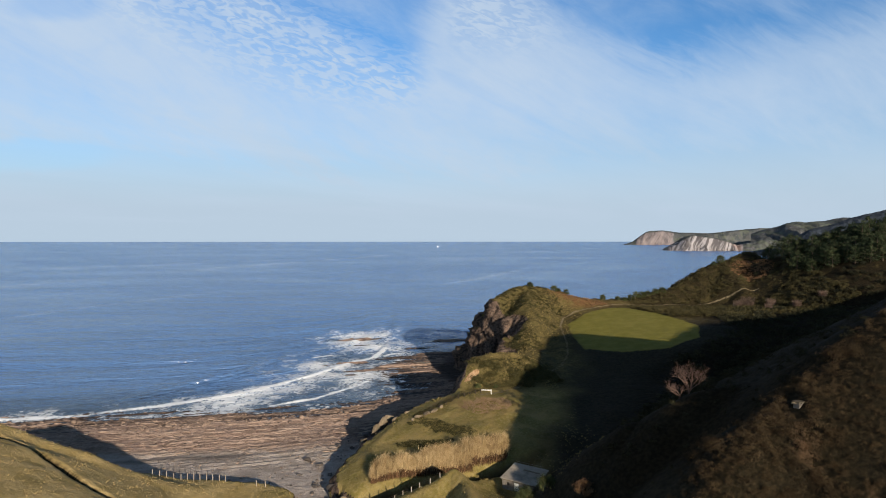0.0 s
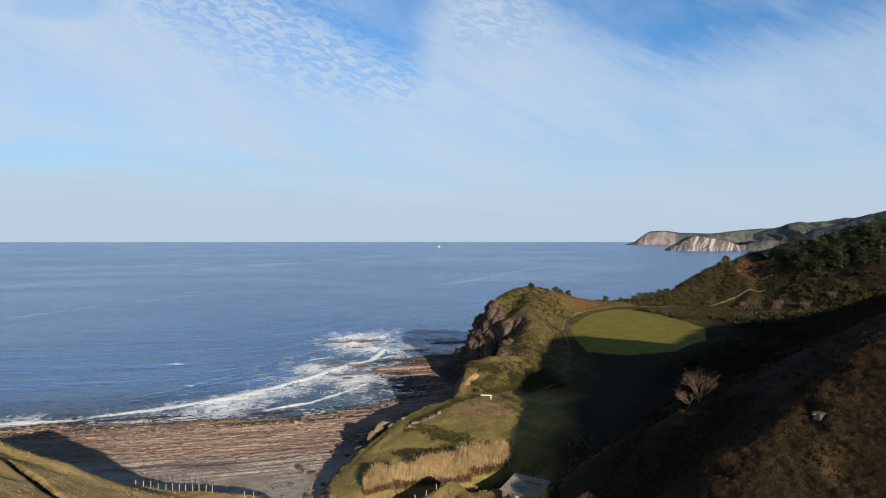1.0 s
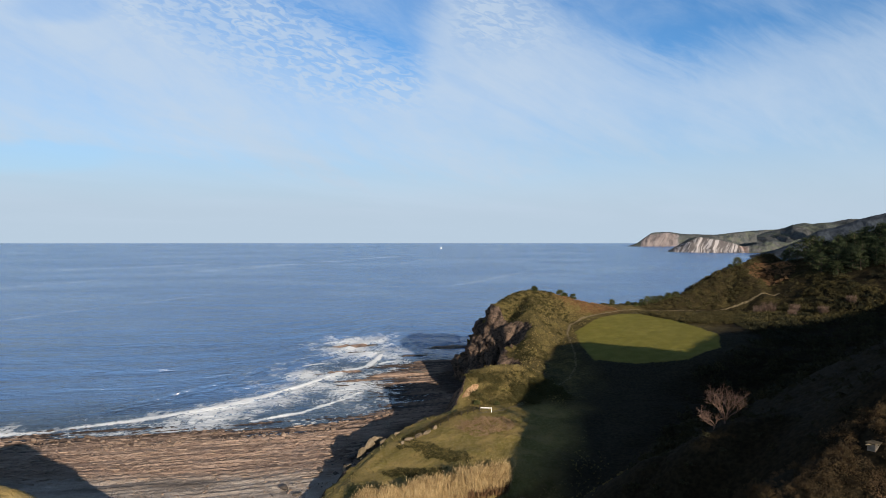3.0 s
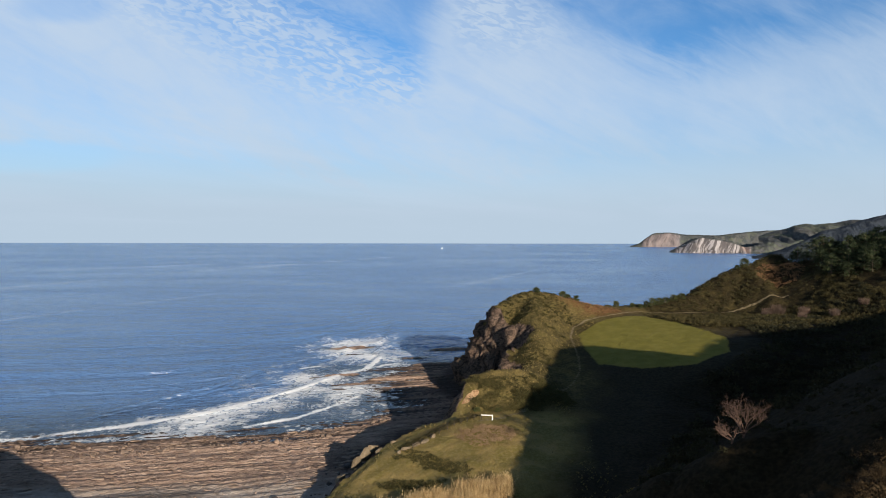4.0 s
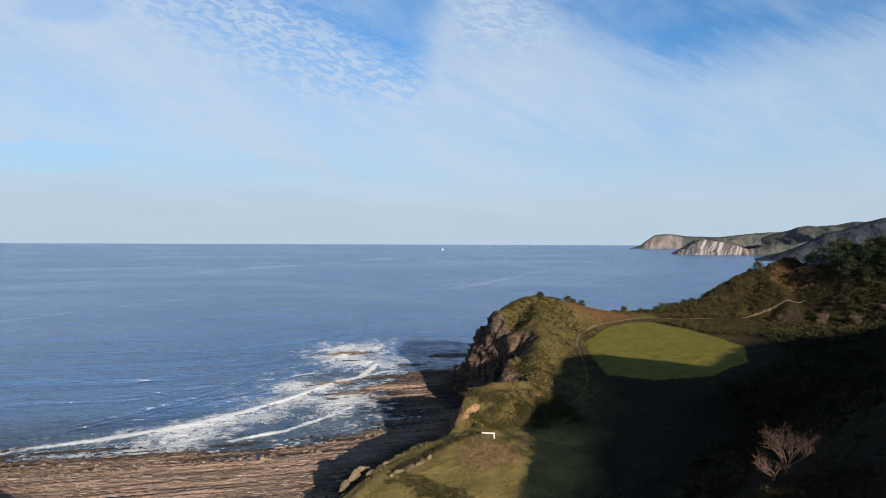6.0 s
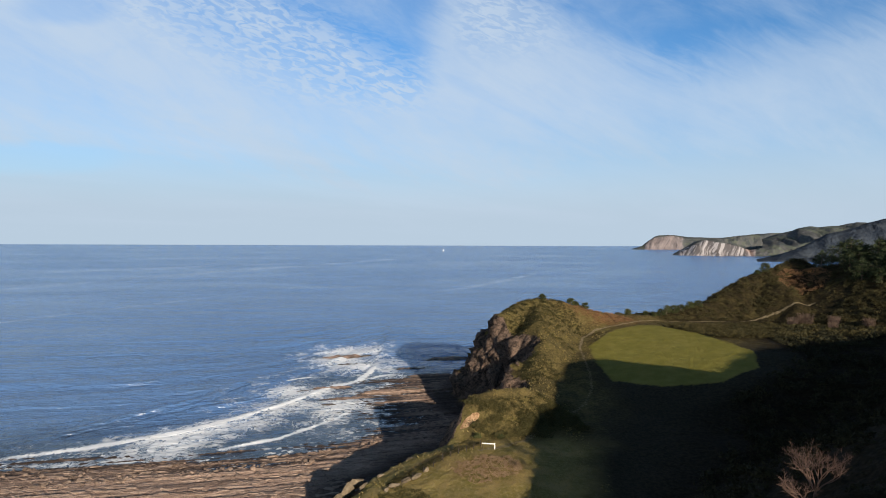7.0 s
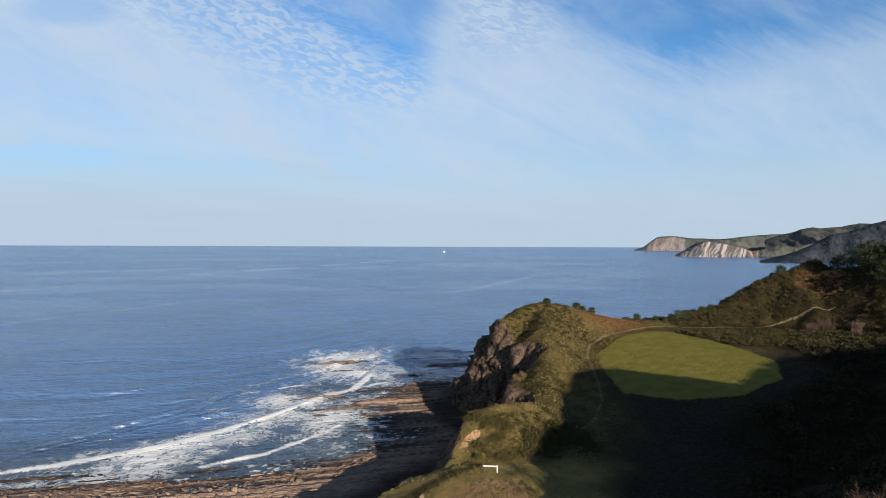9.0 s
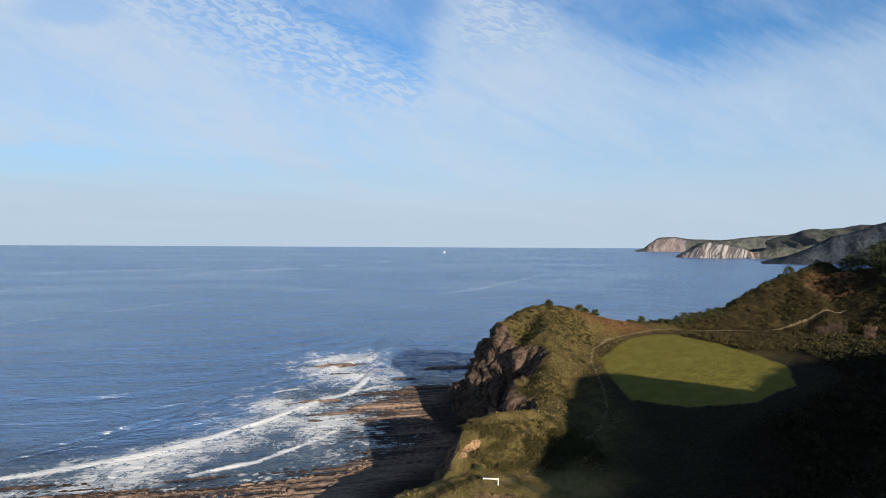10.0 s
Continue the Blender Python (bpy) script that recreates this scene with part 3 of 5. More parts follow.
def ground_cover(x, y, z):
    high, cliff, shore, d = ground_parts(x, y)
    gy_, gx_ = np.gradient(z)
    sx, sy = np.gradient(x, axis=1), np.gradient(y, axis=0)
    slope = np.hypot(gx_ / sx, gy_ / sy)
    on_beach = smooth(-0.25, 0.35, shore - cliff) * smooth(3.0, 0.0, d)
    run = shore_line(x) - y
    lane_d, _ = along(x, y, LANE)
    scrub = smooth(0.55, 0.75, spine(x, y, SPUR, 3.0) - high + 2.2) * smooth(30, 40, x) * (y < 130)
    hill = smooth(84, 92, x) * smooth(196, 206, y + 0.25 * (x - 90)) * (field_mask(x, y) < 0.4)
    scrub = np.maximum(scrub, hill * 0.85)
    # where the shade-darkened scrub floor covers the valley side
    dale_shade = smooth(-6, 6, x - np.interp(y, (100, 130, 160, 175), (24, 44, 62, 96))) * (y < 215) * (y > 80)
    scrub = np.maximum(scrub, np.maximum(dale_shade, smooth(30, 35, x) * (y < 92)))
    bracken = np.exp(-((x - 64) / 12) ** 2 - ((y - 235) / 5) ** 2) * 0.9
    bracken = np.maximum(bracken, 1.2 * np.exp(-((x - 142) / 7) ** 2 - ((y - 246) / 9) ** 2))
    bracken = np.maximum(bracken, 0.55 * np.exp(-((x - 15.5) / 6) ** 2 - ((y - 137.5) / 5) ** 2))
    bracken = np.maximum(bracken, 0.75 * np.exp(-(((x - 7) * 0.75 + (y - 143.5) * 0.66) / 6) ** 2 - (((x - 7) * 0.66 - (y - 143.5) * 0.75) / 1.6) ** 2))
    face = smooth(-27, -19, x) * smooth(0.9, 1.4, slope) * smooth(0.6, -2.0, d) * smooth(1.0, 4.0, z)
    ridged = (1 - 2 * np.abs(fbm((x + y) * 0.16, z * 0.10 + (x - y) * 0.05, 3))) * 1.5 + 1.3 * fbm((x - y) * 0.35, z * 0.42, 3) + 0.5 * fbm(x * 0.9 + z, y * 0.9 - z, 2)
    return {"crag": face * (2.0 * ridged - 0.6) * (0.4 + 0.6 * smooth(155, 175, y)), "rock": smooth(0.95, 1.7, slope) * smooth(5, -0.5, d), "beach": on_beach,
            # wet strip and waterline; the last term darkens the shelf for cliff shadow
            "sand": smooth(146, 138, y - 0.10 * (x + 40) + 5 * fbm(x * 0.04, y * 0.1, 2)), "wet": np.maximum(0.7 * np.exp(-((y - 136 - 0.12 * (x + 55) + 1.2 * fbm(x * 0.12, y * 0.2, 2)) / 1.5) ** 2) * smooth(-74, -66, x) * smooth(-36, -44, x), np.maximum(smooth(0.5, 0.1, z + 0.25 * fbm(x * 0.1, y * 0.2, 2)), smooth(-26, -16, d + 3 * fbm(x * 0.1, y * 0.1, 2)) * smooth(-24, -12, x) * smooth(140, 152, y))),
            # the lane is laid fainter to the south, standing in for valley shade
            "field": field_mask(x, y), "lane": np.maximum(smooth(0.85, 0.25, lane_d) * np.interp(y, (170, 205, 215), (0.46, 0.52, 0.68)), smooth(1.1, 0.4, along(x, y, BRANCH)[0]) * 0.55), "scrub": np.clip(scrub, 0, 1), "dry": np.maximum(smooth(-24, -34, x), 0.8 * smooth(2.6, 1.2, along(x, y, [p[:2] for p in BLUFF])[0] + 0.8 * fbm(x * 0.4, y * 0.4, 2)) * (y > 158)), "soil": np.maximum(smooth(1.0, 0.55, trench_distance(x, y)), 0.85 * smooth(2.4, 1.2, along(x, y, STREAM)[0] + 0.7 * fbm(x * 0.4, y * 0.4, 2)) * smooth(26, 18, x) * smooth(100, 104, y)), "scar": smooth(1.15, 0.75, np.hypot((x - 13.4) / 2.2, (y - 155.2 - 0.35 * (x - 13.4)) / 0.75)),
            # the last but one layer darkens the valley floor within the spur's shadow
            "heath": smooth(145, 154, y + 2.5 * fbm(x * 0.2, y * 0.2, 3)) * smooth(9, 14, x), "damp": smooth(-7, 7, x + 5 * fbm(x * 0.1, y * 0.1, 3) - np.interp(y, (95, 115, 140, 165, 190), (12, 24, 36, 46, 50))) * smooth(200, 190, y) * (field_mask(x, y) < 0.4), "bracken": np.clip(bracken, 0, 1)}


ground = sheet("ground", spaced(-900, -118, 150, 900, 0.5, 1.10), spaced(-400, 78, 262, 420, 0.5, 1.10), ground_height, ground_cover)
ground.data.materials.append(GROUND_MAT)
tagged(ground, "grassy coastal slopes, cliffs and a rock-shelf beach", "ground", kind="structure")

# ---- sea ----
LINE_A = [(-47, 184), (-34.5, 192), (-23, 207.5), (-13, 228.5)]
LINE_B = [(-47, 257), (-43, 259.5), (-40, 260.5)]
SWELL_LINE = [(-150.0, 172.6), (-109.5, 184.6), (-101.8, 186.3), (-93.7, 195.7), (-86.3, 206.4), (-78.6, 216.1), (-69.6, 231.3), (-63.3, 249.2)]
LINE_D = [(-33, 243), (-20, 256), (-9, 266)]
LINE_C = [(-30, 306), (-22, 311), (-12, 320)]
BREAKER = [(-150.0, 167.3), (-102.9, 175.3), (-92.2, 180.3), (-80.6, 185.8), (-66.0, 194.1), (-58.6, 200.2), (-50.0, 210.4), (-40.6, 223.4), (-33.5, 236.7), (-29.8, 245.0), (-21.3, 253.9), (-17.7, 267.9), (-17.0, 276.7)]


def sea_height(x, y):
    fade = smooth(240, 110, np.hypot(x + 40, y - 230))
    off = y - np.interp(x, [p[0] for p in BREAKER], [p[1] for p in BREAKER])
    bend = off + 6 * fbm(x * 0.012, y * 0.012, 2)
    swell = 0.34 * np.sin(bend * 0.42) * fbm(x * 0.02 + 5, y * 0.02, 2) + 0.30 * np.sin(bend * 0.23 + 1)
    d, _ = along(x, y, BREAKER)
    lip = 0.5 * np.exp(-(d / 1.9) ** 2) * smooth(-0.25, 0.25, fbm(x * 0.05, y * 0.05, 2) + 0.2)
    ds, _ = along(x + 3 * fbm(x * 0.03, y * 0.03, 2), y, SWELL_LINE)
    lip = lip + 0.9 * np.exp(-(ds / 3.4) ** 2) * smooth(-130, -105, x) * smooth(276, 240, y)
    return fade * (swell * smooth(-12, 25, off) + 0.20 * fbm(x * 0.3, y * 0.5, 3)) + lip


def sea_cover(x, y, z):
    d, _ = along(x, y, BREAKER)
    off = y - np.interp(x, [p[0] for p in BREAKER], [p[1] for p in BREAKER])
    patch = fbm(x * 0.05, y * 0.05, 3)
    foam = 1.2 * np.exp(-(d / 1.5) ** 2) * smooth(-0.5, 0.1, patch + 0.55)
    wash = smooth(-38, -14, off) * smooth(14, 0, off) * smooth(-190, -120, x) * smooth(0, -12, x)
    foam = np.maximum(foam, wash * (0.42 + 0.55 * patch))
    reef = np.exp(-((x + 28) / 21) ** 2 - ((y - 292) / 34) ** 2)
    foam = np.maximum(foam, reef * (0.56 + 0.9 * patch))
    surf = np.exp(-((x + 31) / 24) ** 2 - ((y - 232) / 30) ** 2)
    foam = np.maximum(foam, surf * (0.46 + 0.7 * patch))
    for line, wide in ((LINE_A, 1.0), (LINE_B, 0.9), (LINE_C, 2.2), (LINE_D, 1.7)):
        dl, _ = along(x, y, line)
        foam = np.maximum(foam, 1.05 * np.exp(-(dl / wide) ** 2) * smooth(-0.45, 0.1, fbm(x * 0.09, y * 0.09, 2) + 0.1))
    edge = smooth(0.10, 0.0, np.abs(ground_height(x, y) + 0.08)) * (y < 330) * (x < 60)
    foam = np.maximum(foam, 0.5 * edge)
    return {"foam": np.clip(foam, 0, 1.2), "shallow": smooth(-2.2, 0.0, ground_parts(x, y)[2]) * smooth(340, 300, y)}


sea = sheet("sea", spaced(-4900, -135, 60, 4900, 0.8, 1.13), spaced(60, 165, 330, 4800, 0.8, 1.10), sea_height, sea_cover)
sea.data.materials.append(SEA_MAT)
tagged(sea, "blue sea with white surf along the shore", "sea", kind="structure")

# ---- building helpers ----


def poly_mesh(name, verts, faces, mat, smooth_faces=False):
    me = bpy.data.meshes.new(name)
    me.from_pydata([tuple(v) for v in verts], [], faces)
    me.materials.append(mat)
    if smooth_faces:
        me.polygons.foreach_set("use_smooth", np.ones(len(me.polygons), bool))
    me.update()
    return me


def quad_mesh(name, quads, mat):
    """A mesh of loose four-sided leaves, (n, 4, 3)."""
    n = len(quads)
    me = bpy.data.meshes.new(name)
    me.vertices.add(n * 4), me.loops.add(n * 4), me.polygons.add(n)
    me.vertices.foreach_set("co", np.asarray(quads, float).ravel())
    me.loops.foreach_set("vertex_index", np.arange(n * 4))
    me.polygons.foreach_set("loop_start", np.arange(0, n * 4, 4))
    me.materials.append(mat)
    me.update(calc_edges=True)
    return me


def part(name, me, parent, label=""):
    ob = new(name, me)
    ob.parent = parent
    return tagged(ob, label) if label else ob


def thing(name, x, y, z, rz=0.0, scale=1.0):
    ob = new(name)
    ob.matrix_basis = pose(x, y, z, 0, 0, rz) @ Matrix.Scale(scale, 4)
    ob.empty_display_size = 0.2
    return ob


def gz(x, y):
    return float(ground_height(np.array([float(x)]), np.array([float(y)]))[0])


def tube(points, radii, sides=6):
    """A tapered round bar along points; verts and faces."""
    pts = [Vector(p) for p in points]
    verts, faces = [], []
    for i, p in enumerate(pts):
        way = (pts[min(i + 1, len(pts) - 1)] - pts[max(i - 1, 0)]).normalized()
        side = way.orthogonal().normalized()
        up = way.cross(side)
        for k in range(sides):
            a = 2 * math.pi * k / sides
            verts.append(p + (side * math.cos(a) + up * math.sin(a)) * radii[i])
    for i in range(len(pts) - 1):
        for k in range(sides):
            a, b = i * sides + k, i * sides + (k + 1) % sides
            faces.append((a, b, b + sides, a + sides))
    faces.append(tuple(range(sides))[::-1])
    faces.append(tuple(range(len(verts) - sides, len(verts))))
    return verts, faces


def joined(pieces):
    verts, faces = [], []
    for v, f in pieces:
        n = len(verts)
        verts += v
        faces += [tuple(i + n for i in g) for g in f]
    return verts, faces


def block(sx, sy, sz, at=(0, 0, 0), bevel=0.03, wear=0.0, seed=0):
    """A box with bevelled, slightly uneven edges, standing on at."""
    bm = bmesh.new()
    bmesh.ops.create_cube(bm, size=1.0, matrix=Matrix.Translation((at[0], at[1], at[2] + sz / 2)) @ Matrix.Diagonal((sx, sy, sz, 1)))
    if bevel:
        bmesh.ops.bevel(bm, geom=bm.edges[:], offset=bevel, segments=2, affect="EDGES", profile=0.6)
    r = random.Random(seed)
    for v in bm.verts:
        v.co += Vector((r.uniform(-1, 1), r.uniform(-1, 1), r.uniform(-1, 1))) * wear
    bm.verts.index_update()
    out = [v.co.copy() for v in bm.verts], [tuple(v.index for v in f.verts) for f in bm.faces]
    bm.free()
    return out


def stone(seed, size, flat=0.7, angular=0.35):
    """A broken boulder as verts and faces, its base a little under the ground."""
    bm = bmesh.new()
    bmesh.ops.create_icosphere(bm, subdivisions=2, radius=1.0)
    r = random.Random(seed)
    cuts = [(Vector((r.gauss(0, 1), r.gauss(0, 1), r.gauss(0, 0.7))).normalized(), r.uniform(0.42, 0.75)) for _ in range(14)]
    for v in bm.verts:
        for n, d in cuts:
            over = v.co.dot(n) - d
            if over > 0:
                v.co -= n * over * (0.6 + angular)
        v.co += Vector((r.uniform(-1, 1), r.uniform(-1, 1), r.uniform(-1, 1))) * 0.03
        v.co = Vector((v.co.x * size[0], v.co.y * size[1], (v.co.z + 0.55) * size[2] * flat))
    bm.verts.index_update()
    out = [v.co.copy() for v in bm.verts], [tuple(v.index for v in f.verts) for f in bm.faces]
    bm.free()
    return out


def leaf_cloud(r, lumps, per, size, lump_radius, leaf, flat=0.7, hollow=0.35):
    """Leaves in lumps over a rounded crown standing on the origin: quads (n, 4, 3)."""
    th, cz = r.random(lumps) * 2 * np.pi, r.random(lumps) * 1.15 - 0.15
    rad = np.sqrt(np.maximum(1 - cz * cz, 0)) * (1 - hollow * r.random(lumps))
    cen = np.stack([rad * np.cos(th) * size[0], rad * np.sin(th) * size[1], (cz * 0.8 + 0.25) * size[2]], -1)
    p = np.repeat(cen, per, 0) + r.normal(0, 1, (lumps * per, 3)) * lump_radius * np.array([1, 1, flat])
    return leaves_at(r, p, leaf)


def leaves_at(r, p, leaf, tall=0.0, thin=0.45):
    n = len(p)
    a = r.normal(0, 1, (n, 3))
    a[:, 2] += tall * 3
    a /= np.linalg.norm(a, axis=1, keepdims=True)
    b = np.cross(a, r.normal(0, 1, (n, 3)))
    b /= np.linalg.norm(b, axis=1, keepdims=True) + 1e-9
    s = leaf * (0.6 + 0.8 * r.random((n, 1)))
    a, b = a * s, b * s * thin
    return np.stack([p - a * 0.5, p + b * 0.5, p + a * 0.6, p - b * 0.5], 1)


def scatter(protos, r, x, y, z, scale, upright=True):
    """Copies of leaf prototypes at places, as one array of quads."""
    out = []
    which = r.integers(0, len(protos), len(x))
    turn = r.random(len(x)) * 2 * np.pi
    for k, q in enumerate(protos):
        m = which == k
        c, s = np.cos(turn[m])[:, None, None], np.sin(turn[m])[:, None, None]
        sc = scale[m][:, None, None]
        px_, py_, pz_ = q[None, :, :, 0], q[None, :, :, 1], q[None, :, :, 2]
        g = np.stack([(px_ * c - py_ * s) * sc + x[m][:, None, None], (px_ * s + py_ * c) * sc + y[m][:, None, None], pz_ * sc + z[m][:, None, None]], -1)
        out.append(g.reshape(-1, 4, 3))
    return np.concatenate(out)


def sown(r, n, x0, x1, y0, y1, keep):
    x, y = r.uniform(x0, x1, n), r.uniform(y0, y1, n)
    m = keep(x, y)
    x, y = x[m], y[m]
    return x, y, ground_height(x, y)


def plain(name, a, b, scale=3.0, rough=0.9, relief=0.3, metal=0.0, dist=0.05, leafy=False, far=None):
    """A surface that varies between two colours at two scales, with fine relief."""
    m, tree, bsdf, (add, put, mathn, mix, noise_tex, ramp, scaled, attr) = material(name)
    co = object_coord(tree)
    f = mathn("ADD", mathn("MULTIPLY", noise_tex(co, scale, 5, 0.6), 0.6), mathn("MULTIPLY", noise_tex(co, scale * 0.13, 3), 0.4))
    if leafy:
        geo = tree.nodes.new("ShaderNodeNewGeometry")
        f = mathn("ADD", mathn("MULTIPLY", f, 0.82), mathn("MULTIPLY", geo.outputs["Random Per Island"], 0.18))
    info = tree.nodes.new("ShaderNodeObjectInfo").outputs["Random"]
    f = mathn("ADD", f, mathn("MULTIPLY", mathn("SUBTRACT", info, 0.5), 0.18))
    col = mix(ramp(f, 0.32, 0.68), a, b)
    if far is not None:
        col = mix(ramp(noise_tex(co, scale * 0.3, 4, 0.6), 0.52, 0.66), col, far)
    tree.links.new(col, bsdf.inputs["Base Color"])
    bsdf.inputs["Roughness"].default_value, bsdf.inputs["Metallic"].default_value = rough, metal
    bsdf.inputs["Specular IOR Level"].default_value = 0.2
    if relief:
        bump(tree, bsdf, noise_tex(co, scale * 3, 4, 0.6), relief, dist)
    return m


GORSE = plain("gorse_leaves", (0.014, 0.011, 0.006), (0.092, 0.060, 0.028), 0.35, 0.95, 0, leafy=True, far=(0.15, 0.092, 0.048))
# scrub leaves again, darkened to carry the valley side's shade
SHADED_SCRUB = plain("shade_darkened_leaves", (0.016, 0.017, 0.009), (0.050, 0.045, 0.020), 0.22, 0.95, 0, leafy=True)
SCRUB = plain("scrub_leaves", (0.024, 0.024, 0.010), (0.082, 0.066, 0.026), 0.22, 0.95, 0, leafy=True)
NEEDLES = plain("pine_needles", (0.016, 0.026, 0.012), (0.060, 0.072, 0.030), 0.6, 0.9, 0, leafy=True)
BUSH = plain("bush_leaves", (0.026, 0.034, 0.013), (0.080, 0.085, 0.030), 0.9, 0.9, 0, leafy=True)
BRACKEN = plain("dry_bracken", (0.105, 0.058, 0.030), (0.21, 0.12, 0.060), 0.6, 0.95, 0, leafy=True)
PALE_BRACKEN = plain("faded_bracken", (0.18, 0.115, 0.066), (0.33, 0.225, 0.130), 0.6, 0.95, 0, leafy=True)
TUSSOCK = plain("tussock_grass", (0.135, 0.112, 0.034), (0.30, 0.226, 0.092), 0.35, 0.95, 0, leafy=True)
CANE = plain("dry_cane", (0.26, 0.172, 0.078), (0.58, 0.425, 0.225), 0.8, 0.85, 0, leafy=True)
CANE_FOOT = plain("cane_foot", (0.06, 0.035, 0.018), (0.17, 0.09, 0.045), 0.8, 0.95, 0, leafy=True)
BARK = plain("bark", (0.08, 0.055, 0.038), (0.19, 0.14, 0.10), 4.0, 0.95, 0.6)
TWIG = plain("bare_twigs", (0.085, 0.052, 0.040), (0.17, 0.11, 0.085), 1.0, 0.9, 0)
PALE_TWIG = plain("pale_twigs", (0.075, 0.050, 0.038), (0.17, 0.115, 0.088), 1.0, 0.9, 0, leafy=True)
STONE = plain("shore_stone", (0.13, 0.092, 0.070), (0.36, 0.265, 0.205), 1.6, 0.85, 0.7, dist=0.08)
DARK_STONE = plain("dark_wet_stone", (0.035, 0.030, 0.028), (0.11, 0.09, 0.075), 1.6, 0.55, 0.7, dist=0.08)
BANK_GRASS = plain("bank_grass", (0.26, 0.185, 0.072), (0.46, 0.335, 0.15), 0.35, 0.95, 0, leafy=True)
PALE_STONE = plain("pale_stone", (0.10, 0.078, 0.050), (0.24, 0.185, 0.125), 1.4, 0.9, 0.6, dist=0.06)
OCHRE = plain("ochre_soil", (0.34, 0.19, 0.095), (0.55, 0.36, 0.20), 0.7, 0.95, 0.7, dist=0.15)
CONCRETE = plain("weathered_concrete", (0.12, 0.104, 0.085), (0.24, 0.21, 0.175), 1.2, 0.9, 0.4)
ROOF = plain("fibre_cement_roof", (0.17, 0.145, 0.115), (0.34, 0.295, 0.24), 0.8, 0.9, 0.4)
WHITE = plain("white_paint", (0.68, 0.66, 0.60), (0.82, 0.81, 0.77), 2.0, 0.6, 0.15)
POST = plain("grey_post_wood", (0.20, 0.165, 0.13), (0.42, 0.36, 0.29), 5.0, 0.9, 0.4)
DARK_WOOD = plain("dark_wood", (0.03, 0.024, 0.02), (0.08, 0.06, 0.045), 4.0, 0.8, 0.3)
SAIL = plain("sail_cloth", (0.78, 0.78, 0.77), (0.85, 0.85, 0.84), 0.5, 0.7, 0)

# ---- far coast ----


def far_rock_material():
    m, tree, bsdf, (add, put, mathn, mix, noise_tex, ramp, scaled, attr) = material("hazed_far_cliffs")
    co = object_coord(tree)
    n1, n2, n3 = noise_tex(co, 0.006, 5), noise_tex(co, 0.03, 5, 0.6), noise_tex(scaled(co, (0.012, 0.004, 0.02)), 1.0, 3, 0.5, 0.6)
    # distance haze is mixed into these greyed, bluish slope and wood colours
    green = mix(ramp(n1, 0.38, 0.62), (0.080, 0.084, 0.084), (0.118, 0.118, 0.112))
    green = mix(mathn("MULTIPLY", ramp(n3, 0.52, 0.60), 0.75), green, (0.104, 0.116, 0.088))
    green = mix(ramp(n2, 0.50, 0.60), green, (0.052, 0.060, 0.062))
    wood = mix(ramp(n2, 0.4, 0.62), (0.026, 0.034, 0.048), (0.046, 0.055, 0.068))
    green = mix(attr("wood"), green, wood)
    sep = tree.nodes.new("ShaderNodeSeparateXYZ")
    tree.links.new(co, sep.inputs[0])
    # strata that lean over to the north
    lean = tree.nodes.new("ShaderNodeCombineXYZ")
    put(lean.inputs[0], mathn("MULTIPLY", mathn("SUBTRACT", sep.outputs[0], mathn("MULTIPLY", sep.outputs[2], 0.75)), 0.095))
    put(lean.inputs[1], mathn("MULTIPLY", sep.outputs[2], 0.008))
    bands = noise_tex(lean.outputs[0], 1.0, 4, 0.65)
    pale = mix(ramp(bands, 0.45, 0.55), (0.120, 0.108, 0.108), (0.40, 0.37, 0.37))
    rust = mix(ramp(bands, 0.44, 0.56), (0.20, 0.14, 0.12), (0.42, 0.31, 0.27))
    pale = mix(ramp(sep.outputs[0], 1055.0, 1075.0), pale, rust)
    # bluish grey rock, haze included in the colour
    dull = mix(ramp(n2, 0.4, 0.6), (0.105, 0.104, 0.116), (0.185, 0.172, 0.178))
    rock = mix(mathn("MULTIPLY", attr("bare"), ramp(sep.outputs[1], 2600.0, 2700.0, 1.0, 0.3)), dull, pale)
    col = mix(ramp(mathn("ADD", attr("cliff"), mathn("MULTIPLY", mathn("SUBTRACT", n2, 0.5), 0.8)), 0.35, 0.6), green, rock)
    tree.links.new(col, bsdf.inputs["Base Color"])
    bsdf.inputs["Roughness"].default_value = 0.95
    bsdf.inputs["Specular IOR Level"].default_value = 0.1
    bump(tree, bsdf, mathn("ADD", n2, mathn("MULTIPLY", noise_tex(co, 0.12, 4, 0.6), 0.4)), 0.8, 14.0)
    return m


FAR_MAT = far_rock_material()


